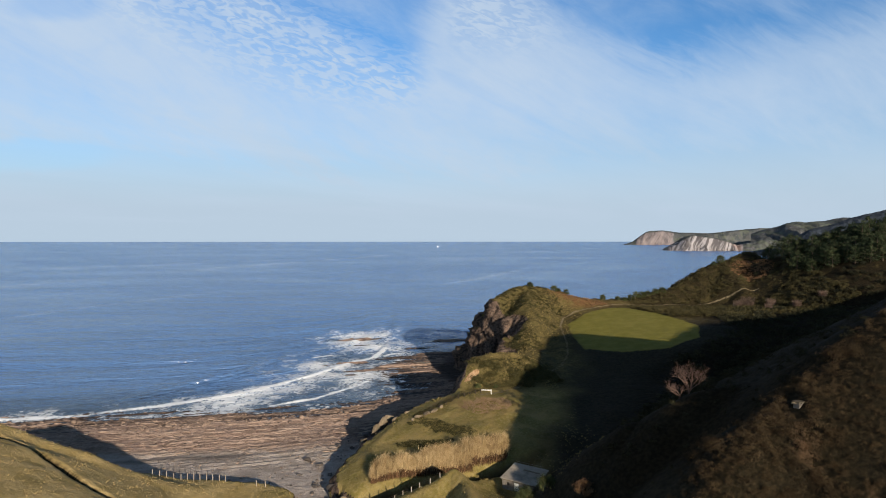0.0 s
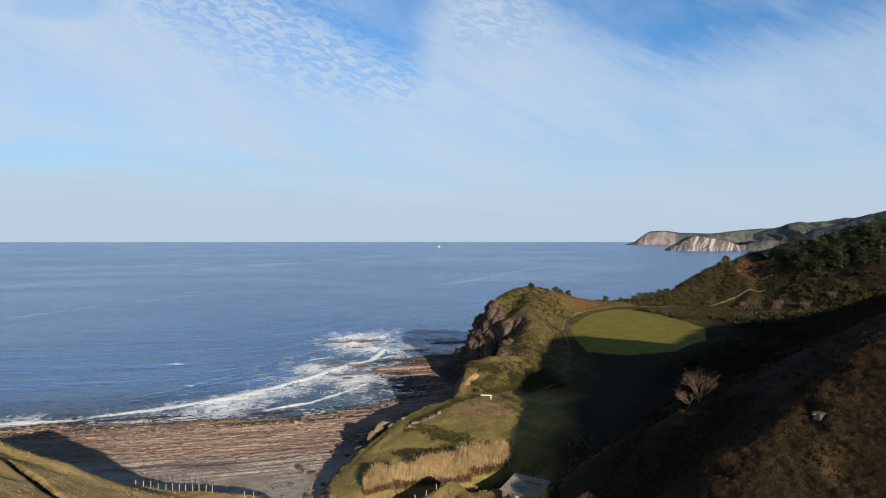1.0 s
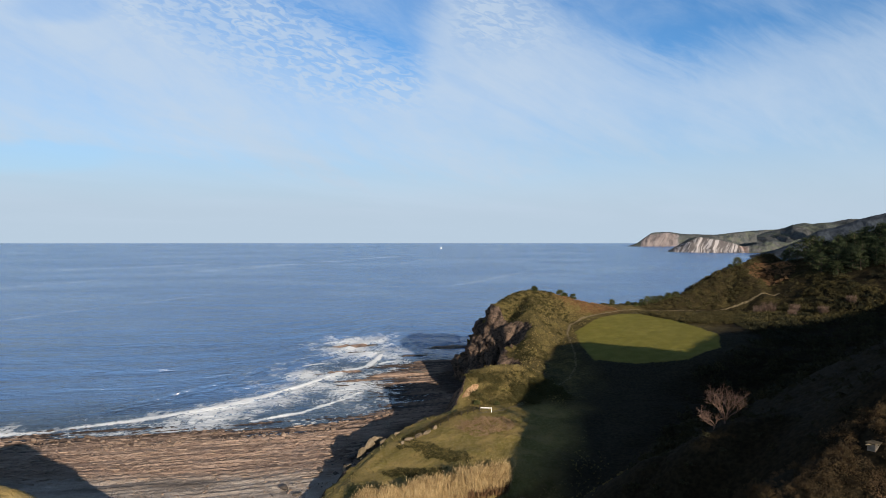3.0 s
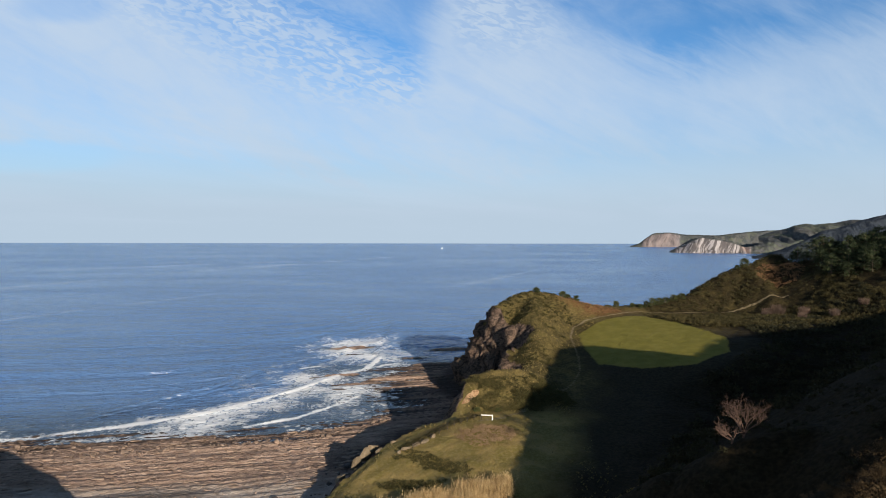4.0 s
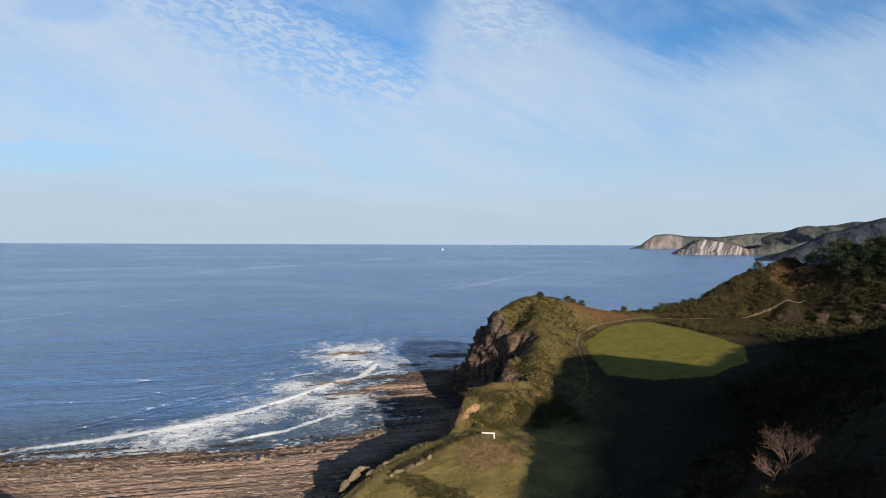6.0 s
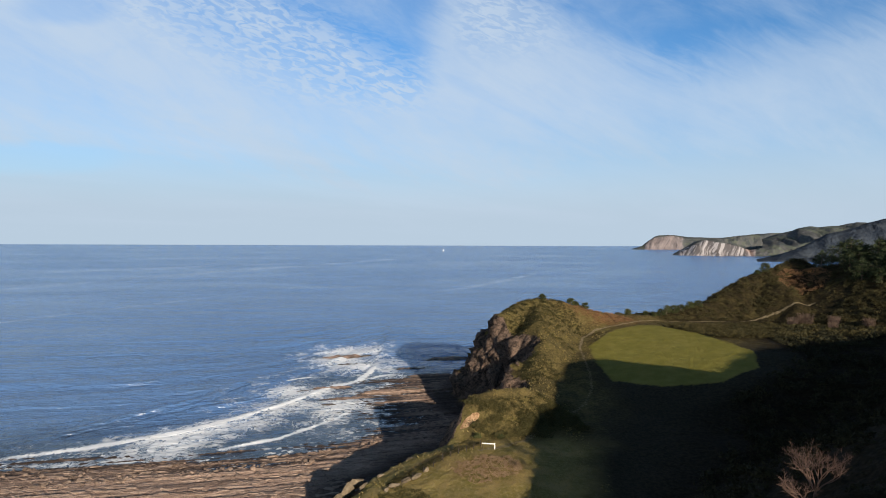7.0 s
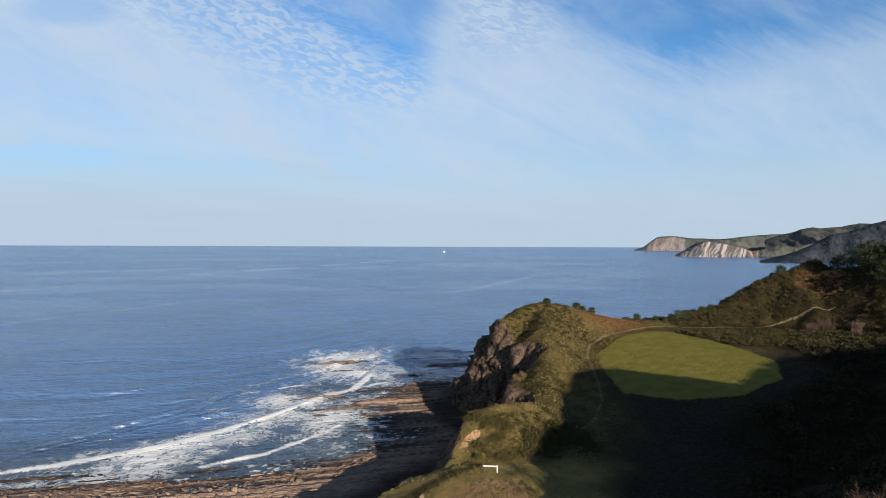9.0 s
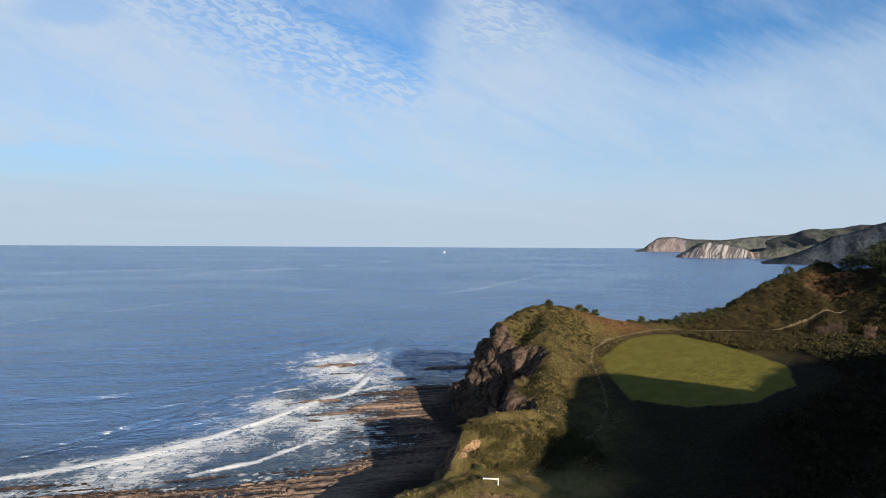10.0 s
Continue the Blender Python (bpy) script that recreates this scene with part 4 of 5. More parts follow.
def far_coast(name, label, crest, depth, face, bare=(0, 0), step=0.0025, wiggle=10.0, dull_cliff=0.35, wooded=0.0):
    """A far stretch of coast. crest: rows of x / distance and height at the distance far_at; depth: rows of x / distance and the
    distance of the crest; face: how far in front of the crest the foot lies."""
    rows = np.array(crest)
    dist = np.array(depth)
    us = np.arange(rows[0, 0], rows[-1, 0] + step, step)
    ws = np.concatenate([np.linspace(-0.15, 1.0, 30), np.linspace(1.08, 2.2, 12)])

    def place(gu, gw):
        y = np.interp(gu, dist[:, 0], dist[:, 1]) + (gw - 1) * face + wiggle * fbm(gu * 30, gu * 0 + 2, 3)
        return gu * y, y

    def height(gu, gw):
        x, y = place(gu, gw)
        yc = np.interp(gu, dist[:, 0], dist[:, 1])
        top = 53.4 + np.interp(gu, rows[:, 0], rows[:, 1]) * yc
        top = top + (1.4 * fbm(gu * 60, gu * 0 + 3, 4, 0.6) + 1.6 * np.maximum(fbm(gu * 240, gu * 0 + 9, 2), 0)) * smooth(3, 25, top)
        cut = gw + (0.30 * fbm(x * 0.012, gw * 1.2 + 7, 3) + 0.16 * fbm(x * 0.06, gw * 2.5, 3)) * smooth(1.0, 0.55, gw)
        up = np.interp(cut, (-0.1, 0.02, 0.45, 0.72, 1.0), (-0.05, 0.0, 0.66, 0.90, 1.0))
        return np.where(gw < 1, top * up, top * (1 - 0.22 * (gw - 1)) + 2.5 * fbm(x * 0.02, y * 0.02, 3) * smooth(1, 1.3, gw)) - 1.0 * (gw < -0.05)

    def cover(gu, gw, z):
        x, y = place(gu, gw)
        on = smooth(bare[0] - 0.012, bare[0], gu) * smooth(bare[1] + 0.012, bare[1], gu)
        return {"cliff": smooth(0.92, 0.62, gw + 0.25 * fbm(x * 0.02, gw * 2, 3)) * (dull_cliff + (1 - dull_cliff) * on), "bare": on, "wood": 0 * gu + wooded}
    ob = sheet(name, us, ws, height, cover)
    co = np.empty(len(ob.data.vertices) * 3)
    ob.data.vertices.foreach_get("co", co)
    co = co.reshape(-1, 3)
    co[:, 0], co[:, 1] = place(co[:, 0], co[:, 1])
    ob.data.vertices.foreach_set("co", co.ravel())
    ob.data.update()
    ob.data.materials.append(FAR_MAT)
    return tagged(ob, label, "headland", kind="structure")


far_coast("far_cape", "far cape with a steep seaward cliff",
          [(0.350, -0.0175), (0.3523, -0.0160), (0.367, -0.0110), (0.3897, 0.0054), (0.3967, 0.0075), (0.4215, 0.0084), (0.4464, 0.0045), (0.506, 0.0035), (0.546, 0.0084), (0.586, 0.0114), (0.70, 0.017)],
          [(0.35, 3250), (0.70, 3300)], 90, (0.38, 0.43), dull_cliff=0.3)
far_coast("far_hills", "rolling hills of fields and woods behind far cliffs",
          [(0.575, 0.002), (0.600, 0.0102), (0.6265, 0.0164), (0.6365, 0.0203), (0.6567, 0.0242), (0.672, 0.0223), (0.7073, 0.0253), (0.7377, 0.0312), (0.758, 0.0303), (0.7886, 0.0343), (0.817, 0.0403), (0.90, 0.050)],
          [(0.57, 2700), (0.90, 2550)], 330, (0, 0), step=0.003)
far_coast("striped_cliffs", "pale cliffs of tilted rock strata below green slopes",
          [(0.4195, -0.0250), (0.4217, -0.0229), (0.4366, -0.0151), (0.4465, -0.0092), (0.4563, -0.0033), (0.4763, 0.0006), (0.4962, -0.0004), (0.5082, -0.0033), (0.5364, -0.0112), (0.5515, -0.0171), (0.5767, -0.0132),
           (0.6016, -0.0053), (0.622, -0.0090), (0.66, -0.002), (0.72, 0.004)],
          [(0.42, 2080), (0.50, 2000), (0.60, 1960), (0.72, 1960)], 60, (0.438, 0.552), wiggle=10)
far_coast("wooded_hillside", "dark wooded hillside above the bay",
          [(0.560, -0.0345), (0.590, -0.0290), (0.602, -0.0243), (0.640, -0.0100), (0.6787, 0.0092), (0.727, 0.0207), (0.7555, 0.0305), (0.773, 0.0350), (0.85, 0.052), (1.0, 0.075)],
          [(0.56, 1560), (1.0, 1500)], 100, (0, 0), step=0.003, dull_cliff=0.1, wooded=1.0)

# ---- sailing boat ----
boat = thing("sailing_boat", 78, 2600, 0, 20, 0.7)
hv, hf = [], []
for i in range(9):
    s = i / 8
    wide = 1.7 * math.sin(math.pi * min(0.15 + s * 0.85, 1.0)) + 0.05
    for k in range(7):
        a = math.pi * k / 6
        hv.append(Vector(((s - 0.5) * 11, wide * math.cos(a), 1.3 - 1.7 * math.sin(a) * (0.4 + 0.6 * math.sin(math.pi * s)) + 0.3 * s)))
for i in range(8):
    for k in range(6):
        a = i * 7 + k
        hf.append((a, a + 1, a + 8, a + 7))
    hf.append((i * 7 + 6, i * 7, i * 7 + 7, i * 7 + 13))
part("hull", poly_mesh("hull", hv, hf, WHITE, True), boat)
part("mast", poly_mesh("mast", *tube([(0.6, 0, 1.0), (0.6, 0, 15)], [0.12, 0.07], 8), DARK_WOOD), boat)
part("boom", poly_mesh("boom", *tube([(0.6, 0, 2.4), (-4.4, 0.5, 2.4)], [0.09, 0.08], 6), DARK_WOOD), boat)


def sail_mesh(name, a, b, c, belly):
    v, f = [], []
    for i in range(7):
        for k in range(7):
            s, t = i / 6, k / 6
            p = (Vector(a) * (1 - t) + Vector(b) * t) * (1 - s) + Vector(c) * s
            p.y += belly * math.sin(math.pi * s * 0.9) * math.sin(math.pi * t)
            v.append(p)
    v += [p + Vector((0, 0.02, 0)) for p in v]
    for i in range(6):
        for k in range(6):
            q = i * 7 + k
            f += [(q, q + 1, q + 8, q + 7), (q + 49, q + 56, q + 57, q + 50)]
    return poly_mesh(name, v, f, SAIL, True)


part("mainsail", sail_mesh("mainsail", (0.4, 0, 2.6), (-4.3, 0.5, 2.6), (0.5, 0, 14.6), 0.6), boat)
part("foresail", sail_mesh("foresail", (5.3, 0, 1.7), (0.9, 0.6, 2.0), (0.7, 0, 13.5), 0.6), boat)
tagged(boat, "white sailing boat under sail far out at sea", "boat")

# ---- woods and scrub ----
r = np.random.default_rng(11)


def pine_tree(seed, tall, wide):
    q = np.random.default_rng(seed)
    t = thing("pine_tree", 0, 0, 0)
    lean = q.normal(0, 0.25, 2)
    spine_pts = [(lean[0] * s * s, lean[1] * s * s, tall * s - 0.4) for s in np.linspace(0, 0.97, 7)]
    limbs, leaves = [], []
    for k in range(20):
        s = 0.07 + 0.89 * (k + q.random() * 0.8) / 20
        ang, reach = k * 2.4 + q.random(), wide * (1.0 - 0.80 * s ** 2.2) * (0.65 + 0.6 * q.random())
        base = Vector((lean[0] * s * s, lean[1] * s * s, tall * s * 0.96))
        tip = base + Vector((math.cos(ang) * reach, math.sin(ang) * reach, reach * 0.22))
        limbs.append(tube([base, base.lerp(tip, 0.6) - Vector((0, 0, 0.1)), tip], [0.08, 0.05, 0.02], 4))
        c = np.array([base.lerp(tip, f) for f in q.uniform(0.35, 1.05, 62)])
        c += q.normal(0, 1, c.shape) * np.array([0.42, 0.42, 0.22]) * (0.5 + 0.28 * reach)
        leaves.append(leaves_at(q, c, 0.50))
    top = np.array([lean[0], lean[1], tall * 0.97]) + q.normal(0, 1, (90, 3)) * np.array([0.35, 0.35, 0.5])
    leaves.append(leaves_at(q, top, 0.4))
    v, f = tube(spine_pts, [0.24, 0.2, 0.17, 0.14, 0.1, 0.07, 0.03], 7)
    part("trunk", poly_mesh("trunk", v, f, BARK, True), t)
    part("limbs", poly_mesh("limbs", *joined(limbs), BARK), t)
    part("crown", quad_mesh("crown", np.concatenate(leaves), NEEDLES), t)
    return tagged(t, "dark green pine tree in a dense hillside wood", "tree", "pine wood")


def on_slope_wood(x, y):
    rel = spine(x, y, WOODS, 4.0)
    edge = np.interp(x, (136, 148, 154, 166, 185, 215), (232, 227, 217, 206, 196, 182))
    return (x > np.interp(y, (215, 230, 245, 260), (149, 150, 154, 156))) & (y > edge) & (y < np.interp(x, (136, 160, 190, 230), (262, 262, 248, 236)))


wx, wy, wz = sown(r, 1500, 137, 216, 178, 262, on_slope_wood)
order = []
for i in range(len(wx)):
    if all((wx[i] - wx[j]) ** 2 + (wy[i] - wy[j]) ** 2 > 8.5 for j in order):
        order.append(i)
kinds = [(101, 7.0, 3.7), (102, 8.0, 4.0), (103, 6.2, 3.6), (104, 7.4, 4.2)]
protos = []
for n, i in enumerate(order):
    size = r.uniform(0.8, 1.15) * (0.62 if wx[i] < 146 else 1.0)
    m = pose(wx[i], wy[i], wz[i] - 0.2, 0, 0, r.uniform(0, 360))
    if n < len(kinds):
        p = pine_tree(*kinds[n])
        p.scale = (size,) * 3
        p.matrix_basis = m @ Matrix.Scale(size, 4)
        protos.append(p)
    else:
        p = copy_thing(protos[n % len(kinds)], m)
        p.scale = (size,) * 3


def bush_thing(seed, x, y, size, tall, label, name="bush", mat=None, lumps=26, per=70):
    q = np.random.default_rng(seed)
    t = thing(name, x, y, gz(x, y) - 0.1)
    stems = []
    for k in range(5):
        a = q.random() * 6.28
        stems.append(tube([(0, 0, -0.2), (math.cos(a) * size * 0.25, math.sin(a) * size * 0.25, tall * 0.35), (math.cos(a) * size * 0.5, math.sin(a) * size * 0.5, tall * 0.75)], [0.09, 0.06, 0.02], 5))
    part("stems", poly_mesh("stems", *joined(stems), BARK), t)
    part("crown", quad_mesh("crown", leaf_cloud(q, lumps, per, (size * 0.8, size * 0.8, tall * 0.85), size * 0.2, 0.26), mat or BUSH), t)
    return tagged(t, label, "bush")


bush_thing(21, 43.6, 233.0, 1.2, 2.0, "dark rounded bush on the headland's crest")
bush_thing(22, 54.0, 235.8, 1.6, 2.2, "dark rounded bush on the headland's crest")
bush_thing(23, 55.8, 236.0, 1.2, 1.8, "dark rounded bush on the headland's crest")
bush_thing(24, 59.2, 236.8, 1.3, 2.4, "dark rounded bush on the headland's crest")
bush_thing(25, 75.6, 240.6, 1.4, 2.6, "dark rounded bush on the grassy saddle")
bush_thing(26, 82.0, 241.2, 0.9, 1.5, "low dark bush on the grassy saddle")
for k, (x, y, size, tall) in enumerate(((87.5, 241.2, 1.5, 2.6), (89.6, 241.6, 1.9, 3.4), (92.4, 241.8, 1.7, 3.0), (95.2, 242.2, 1.6, 2.4), (98.5, 242.8, 1.8, 2.6), (102, 243.6, 1.7, 2.2), (84.8, 240.6, 1.0, 1.4))):
    bush_thing(60 + k, x, y, size, tall, "dark bush in a row above the lane")
bush_thing(27, 132.2, 253.8, 2.0, 3.6, "tall dark shrub on the hill's top", lumps=34)
bush_thing(28, 129.0, 253.4, 1.1, 1.6, "low dark shrub on the hill's top")
bush_thing(29, 19.3, 151.5, 0.7, 0.6, "low dark bush in the clifftop grass")
bush_thing(30, 14.6, 151.6, 0.8, 0.8, "low dark bush in the clifftop grass")

gorse_protos = [leaf_cloud(np.random.default_rng(40 + k), 11, 24, (0.85, 0.85, 0.95), 0.24, 0.15) for k in range(5)]
gorse_protos += [leaf_cloud(np.random.default_rng(50 + k), 9, 22, (0.5, 0.5, 1.2), 0.18, 0.14, 1.3) for k in range(2)]
scrub_protos = [leaf_cloud(np.random.default_rng(60 + k), 10, 9, (1.0, 1.0, 1.0), 0.28, 0.42) for k in range(5)]


def gorse_ground(x, y):
    return spine(x, y, SPUR, 3.0) > ground_parts(x, y)[0] - 1.6


gx, gy, gh = sown(r, 2100, 27, 66, 52, 78, lambda x, y: gorse_ground(x, y) & (along(x, y, [(48.4, 72.8), (47.2, 71.4)])[0] > 1.3) & (x > np.interp(y, (46, 60, 72, 79), (27, 27.5, 30, 38))))
tuft = 0.64 * (0.70 + 0.75 * smooth(-0.35, 0.6, fbm(gx * 0.25, gy * 0.25, 3))) * r.uniform(0.45, 1.5, len(gx))
ob = new("gorse_scrub", quad_mesh("gorse_scrub", scatter(gorse_protos, r, gx, gy, gh - 0.15, tuft), GORSE))
tagged(ob, "dense brown-green gorse and bracken scrub on the slope", "scrub", kind="stuff")

hx, hy, hh = sown(r, 3200, 82, 152, 196, 262, lambda x, y: (field_mask(x, y) < 0.1) & (along(x, y, LANE)[0] > 2.0) & (coast_distance(x, y) > 0.5)
                  & (y > 204 - 0.25 * (x - 90)) & ~on_slope_wood(x, y) & ((y < 234) | (x > 86)) & (np.hypot((x - 142) / 8, (y - 246) / 9) > 1))
ob = new("hill_scrub", quad_mesh("hill_scrub", scatter(scrub_protos, r, hx, hy, hh - 0.2, r.uniform(0.45, 1.35, len(hx)) * np.where(hy > 236, 0.75, 1.0) * np.where((along(hx, hy, LANE)[0] < 10) & (hy < 236), 0.42, 1.0)), SCRUB))
tagged(ob, "dark low scrub covering the hill", "scrub", kind="stuff")

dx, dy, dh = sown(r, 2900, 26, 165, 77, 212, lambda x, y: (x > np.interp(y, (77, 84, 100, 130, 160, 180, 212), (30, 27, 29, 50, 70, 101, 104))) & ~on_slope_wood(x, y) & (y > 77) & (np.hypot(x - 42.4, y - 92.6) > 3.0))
ob = new("dale_scrub", quad_mesh("dale_scrub", scatter(scrub_protos, r, dx, dy, dh - 0.2, r.uniform(0.6, 1.7, len(dx)) * np.where(dy < 108, 0.45, 1.0)), SHADED_SCRUB))
tagged(ob, "scrub on the valley side, leaf colour darkened as shade", "scrub", kind="stuff")

fern = [leaf_cloud(np.random.default_rng(70 + k), 8, 14, (0.8, 0.8, 0.5), 0.22, 0.26) for k in range(3)]
bx, by, bh = sown(r, 2600, 50, 152, 226, 258, lambda x, y: ((np.hypot((x - 142) / 8, (y - 246) / 9) < 1.05) | (np.hypot((x - 65) / 10, (y - 236) / 4) < 1)) & (along(x, y, LANE)[0] > 1.5))
mx_, my_, mz_ = sown(r, 1300, 6, 24, 130, 146, lambda x, y: np.hypot((x - 15) / 6.5, (y - 137.5) / 5.0) + 0.5 * fbm(x * 0.4, y * 0.4, 3) < 0.9)
ob = new("meadow_bracken", quad_mesh("meadow_bracken", scatter(fern, r, mx_, my_, mz_ - 0.1, r.uniform(0.25, 0.6, len(mx_))), PALE_BRACKEN))
tagged(ob, "reddish low bracken in the clifftop meadow", "bracken", kind="stuff")
ob = new("bracken_patch", quad_mesh("bracken_patch", scatter(fern, r, bx, by, bh - 0.1, r.uniform(0.5, 1.2, len(bx))), BRACKEN))
tagged(ob, "reddish brown dry bracken on the slopes", "bracken", kind="stuff")

# ---- bare trees ----


def bare_tree(x, y, base, tall, wide, name, label, mat, seed, limbs=7, lean=0.0):
    q = random.Random(seed)
    t = thing(name, x, y, base)
    fork = Vector((0.1, 0, tall * 0.09))
    part("trunk", poly_mesh("trunk", *tube([(0, 0, -0.6), (0.05, 0, tall * 0.04), fork], [0.17, 0.14, 0.12], 8), TWIG, True), t)

    def grow(p, way, length, radius, depth, out):
        bend = Vector((q.gauss(0, 0.22), q.gauss(0, 0.22), q.gauss(0.12, 0.15)))
        mid = p + way * length * 0.5
        way2 = (way + bend).normalized()
        end = mid + way2 * length * 0.5
        out.append(tube([p, mid, end], [radius, radius * 0.8, radius * 0.55], 5 if depth > 1 else 3))
        if depth:
            for _ in range(q.randint(3, 4)):
                d = (way2 + Vector((q.gauss(0, 0.55), q.gauss(0, 0.55), q.gauss(0.1, 0.4)))).normalized()
                grow(mid.lerp(end, q.uniform(0.1, 1.0)), d, length * q.uniform(0.5, 0.75), radius * 0.55, depth - 1, out)
    for k in range(limbs):
        a = 6.28 * k / limbs + q.uniform(-0.3, 0.3)
        way = Vector((math.cos(a) * wide + lean * tall, math.sin(a) * wide, tall * q.uniform(0.5, 1.3))).normalized()
        out = []
        grow(fork, way, tall * q.uniform(0.3, 0.46), 0.075, 4, out)
        part("branch", poly_mesh("branch", *joined(out), mat), t)
    return tagged(t, label, "tree")


bare_tree(43.5, 93.4, gz(43.5, 93.4), 33.2 - gz(43.5, 93.4), 3.4, "bare_tree", "leafless tree with many fine reddish twigs on the shaded slope", TWIG, 5, 8)
bare_tree(41.4, 92.2, gz(41.4, 92.2), 30.9 - gz(41.4, 92.2), 5.0, "bare_tree", "leafless leaning tree with sparse twigs on the shaded slope", TWIG, 8, 5, -0.8)
for k, (x, y, s) in enumerate(((124.5, 218.5, 4.6), (121.5, 219.5, 3.6), (131, 214, 3.2), (135, 205, 3.0), (143, 203, 2.8), (127, 209, 2.6))):
    q = np.random.default_rng(90 + k)
    t = thing("bare_shrub", x, y, gz(x, y) - 0.1)
    n = 520
    ang, rad = q.random(n) * 6.28, np.sqrt(q.random(n)) * s * 0.62
    h = s * (0.35 + 0.65 * q.random(n))
    tips = np.stack([np.cos(ang) * rad, np.sin(ang) * rad, h], -1)
    roots = tips * np.array([0.6, 0.6, 0.3]) + q.normal(0, 0.15, (n, 3))
    sidew = np.cross(tips - roots, q.normal(0, 1, (n, 3)))
    sidew *= (0.035 / (np.linalg.norm(sidew, axis=1, keepdims=True) + 1e-9))
    part("twig_crown", quad_mesh("twig_crown", np.stack([roots - sidew, roots + sidew, tips + sidew * 0.3, tips - sidew * 0.3], 1), PALE_TWIG), t)
    part("stems", poly_mesh("stems", *joined([tube([(0, 0, -0.2), (math.cos(a) * s * 0.12, math.sin(a) * s * 0.12, s * 0.5)], [0.07, 0.03], 5) for a in (0, 1.3, 2.6, 3.8, 5.1)]), BARK), t)
    tagged(t, "pale leafless shrub at the wood's edge", "shrub")

# ---- grass, bluff scrub and cane ----
tuft_protos = []
for k in range(5):
    q = np.random.default_rng(200 + k)
    n = 16
    a, rad = q.random(n) * 6.28, q.random(n) * 0.22
    root = np.stack([np.cos(a) * rad, np.sin(a) * rad, np.zeros(n)], -1)
    tip = root + np.stack([np.cos(a) * q.uniform(0.1, 0.4, n), np.sin(a) * q.uniform(0.1, 0.4, n), q.uniform(0.25, 0.6, n)], -1)
    w = np.stack([-np.sin(a), np.cos(a), np.zeros(n)], -1) * 0.05
    tuft_protos.append(np.stack([root - w, root + w, tip + w * 0.2, tip - w * 0.2], 1))


def rough_grass(x, y):
    d = coast_distance(x, y)
    return (d > 0.3) & (field_mask(x, y) < 0.1) & (along(x, y, LANE)[0] > 1.2) & (fbm(x * 0.2, y * 0.2, 3) > -0.25)


tx, ty, tz = sown(r, 16000, -20, 62, 92, 242, lambda x, y: rough_grass(x, y) & ((x < 36) | (y > 196)) & (y - 0.2 * x > 91))
ob = new("tussock_grass", quad_mesh("tussock_grass", scatter(tuft_protos, r, tx, ty, tz - 0.05, r.uniform(0.25, 0.75, len(tx)) * np.where(ty < 152, 0.8, 1.1)), TUSSOCK))
tagged(ob, "coarse dry tussock grass on the coastal slopes", "grass", kind="stuff")
tx, ty, tz = sown(r, 6000, -100, -16, 72, 114, lambda x, y: (coast_distance(x, y) > 0.3) & (along(x, y, TRENCH)[0] > 2.2) & (fbm(x * 0.25, y * 0.25, 3) > -0.3))
ob = new("bank_grass", quad_mesh("bank_grass", scatter(tuft_protos, r, tx, ty, tz - 0.05, r.uniform(0.2, 0.48, len(tx))), BANK_GRASS))
tagged(ob, "yellowed rough grass on the near bank", "grass", kind="stuff")

HEATH = plain("heath_leaves", (0.032, 0.031, 0.011), (0.096, 0.080, 0.029), 0.28, 0.95, 0, leafy=True)
low_protos = [leaf_cloud(np.random.default_rng(260 + k), 9, 14, (0.7, 0.7, 0.5), 0.22, 0.20) for k in range(4)]
ex, ey, ez = sown(r, 6500, 14, 62, 152, 240, lambda x, y: (coast_distance(x, y) > 0.2) & (field_mask(x, y) < 0.1) & (along(x, y, LANE)[0] > 1.8)
                  & ((ground_parts(x, y)[0] < np.maximum(spine(x, y, BLUFF, 1.5), spine(x, y, RIB, 1.5)) + 1.2) | (ground_parts(x, y)[0] < spine(x, y, HEADLAND, 2.5) + 0.8)) & (fbm(x * 0.12, y * 0.12, 3) > -0.15) & (along(x, y, [p[:2] for p in BLUFF])[0] > 2.2))
ob = new("heath_scrub", quad_mesh("heath_scrub", scatter(low_protos, r, ex, ey, ez - 0.12, r.uniform(0.35, 0.95, len(ex))), HEATH))
tagged(ob, "olive low heath scrub over bluff and headland", "scrub", kind="stuff")

ex, ey, ez = sown(r, 2000, 13, 37, 151.5, 168, lambda x, y: (fbm(x * 0.3, y * 0.3, 2) > -0.25) & (coast_distance(x, y) > 0.4) & (y < np.interp(x, (13, 22, 30, 37), (160, 162.5, 165, 168))) & (np.hypot((x - 13.2) / 3.0, (y - 155.9) / 1.9) > 1)
                  & (y > np.interp(x, (13, 18, 26, 37), (155, 151, 150.5, 154))) & (along(x, y, [p[:2] for p in BLUFF])[0] > 1.8))
ob = new("bluff_scrub", quad_mesh("bluff_scrub", scatter(low_protos, r, ex, ey, ez - 0.15, (0.45 + 0.9 * smooth(-0.4, 0.5, fbm(ex * 0.35, ey * 0.35, 2))) * r.uniform(0.7, 1.3, len(ex))), HEATH))
tagged(ob, "dense olive scrub over the bluff's face", "scrub", kind="stuff")

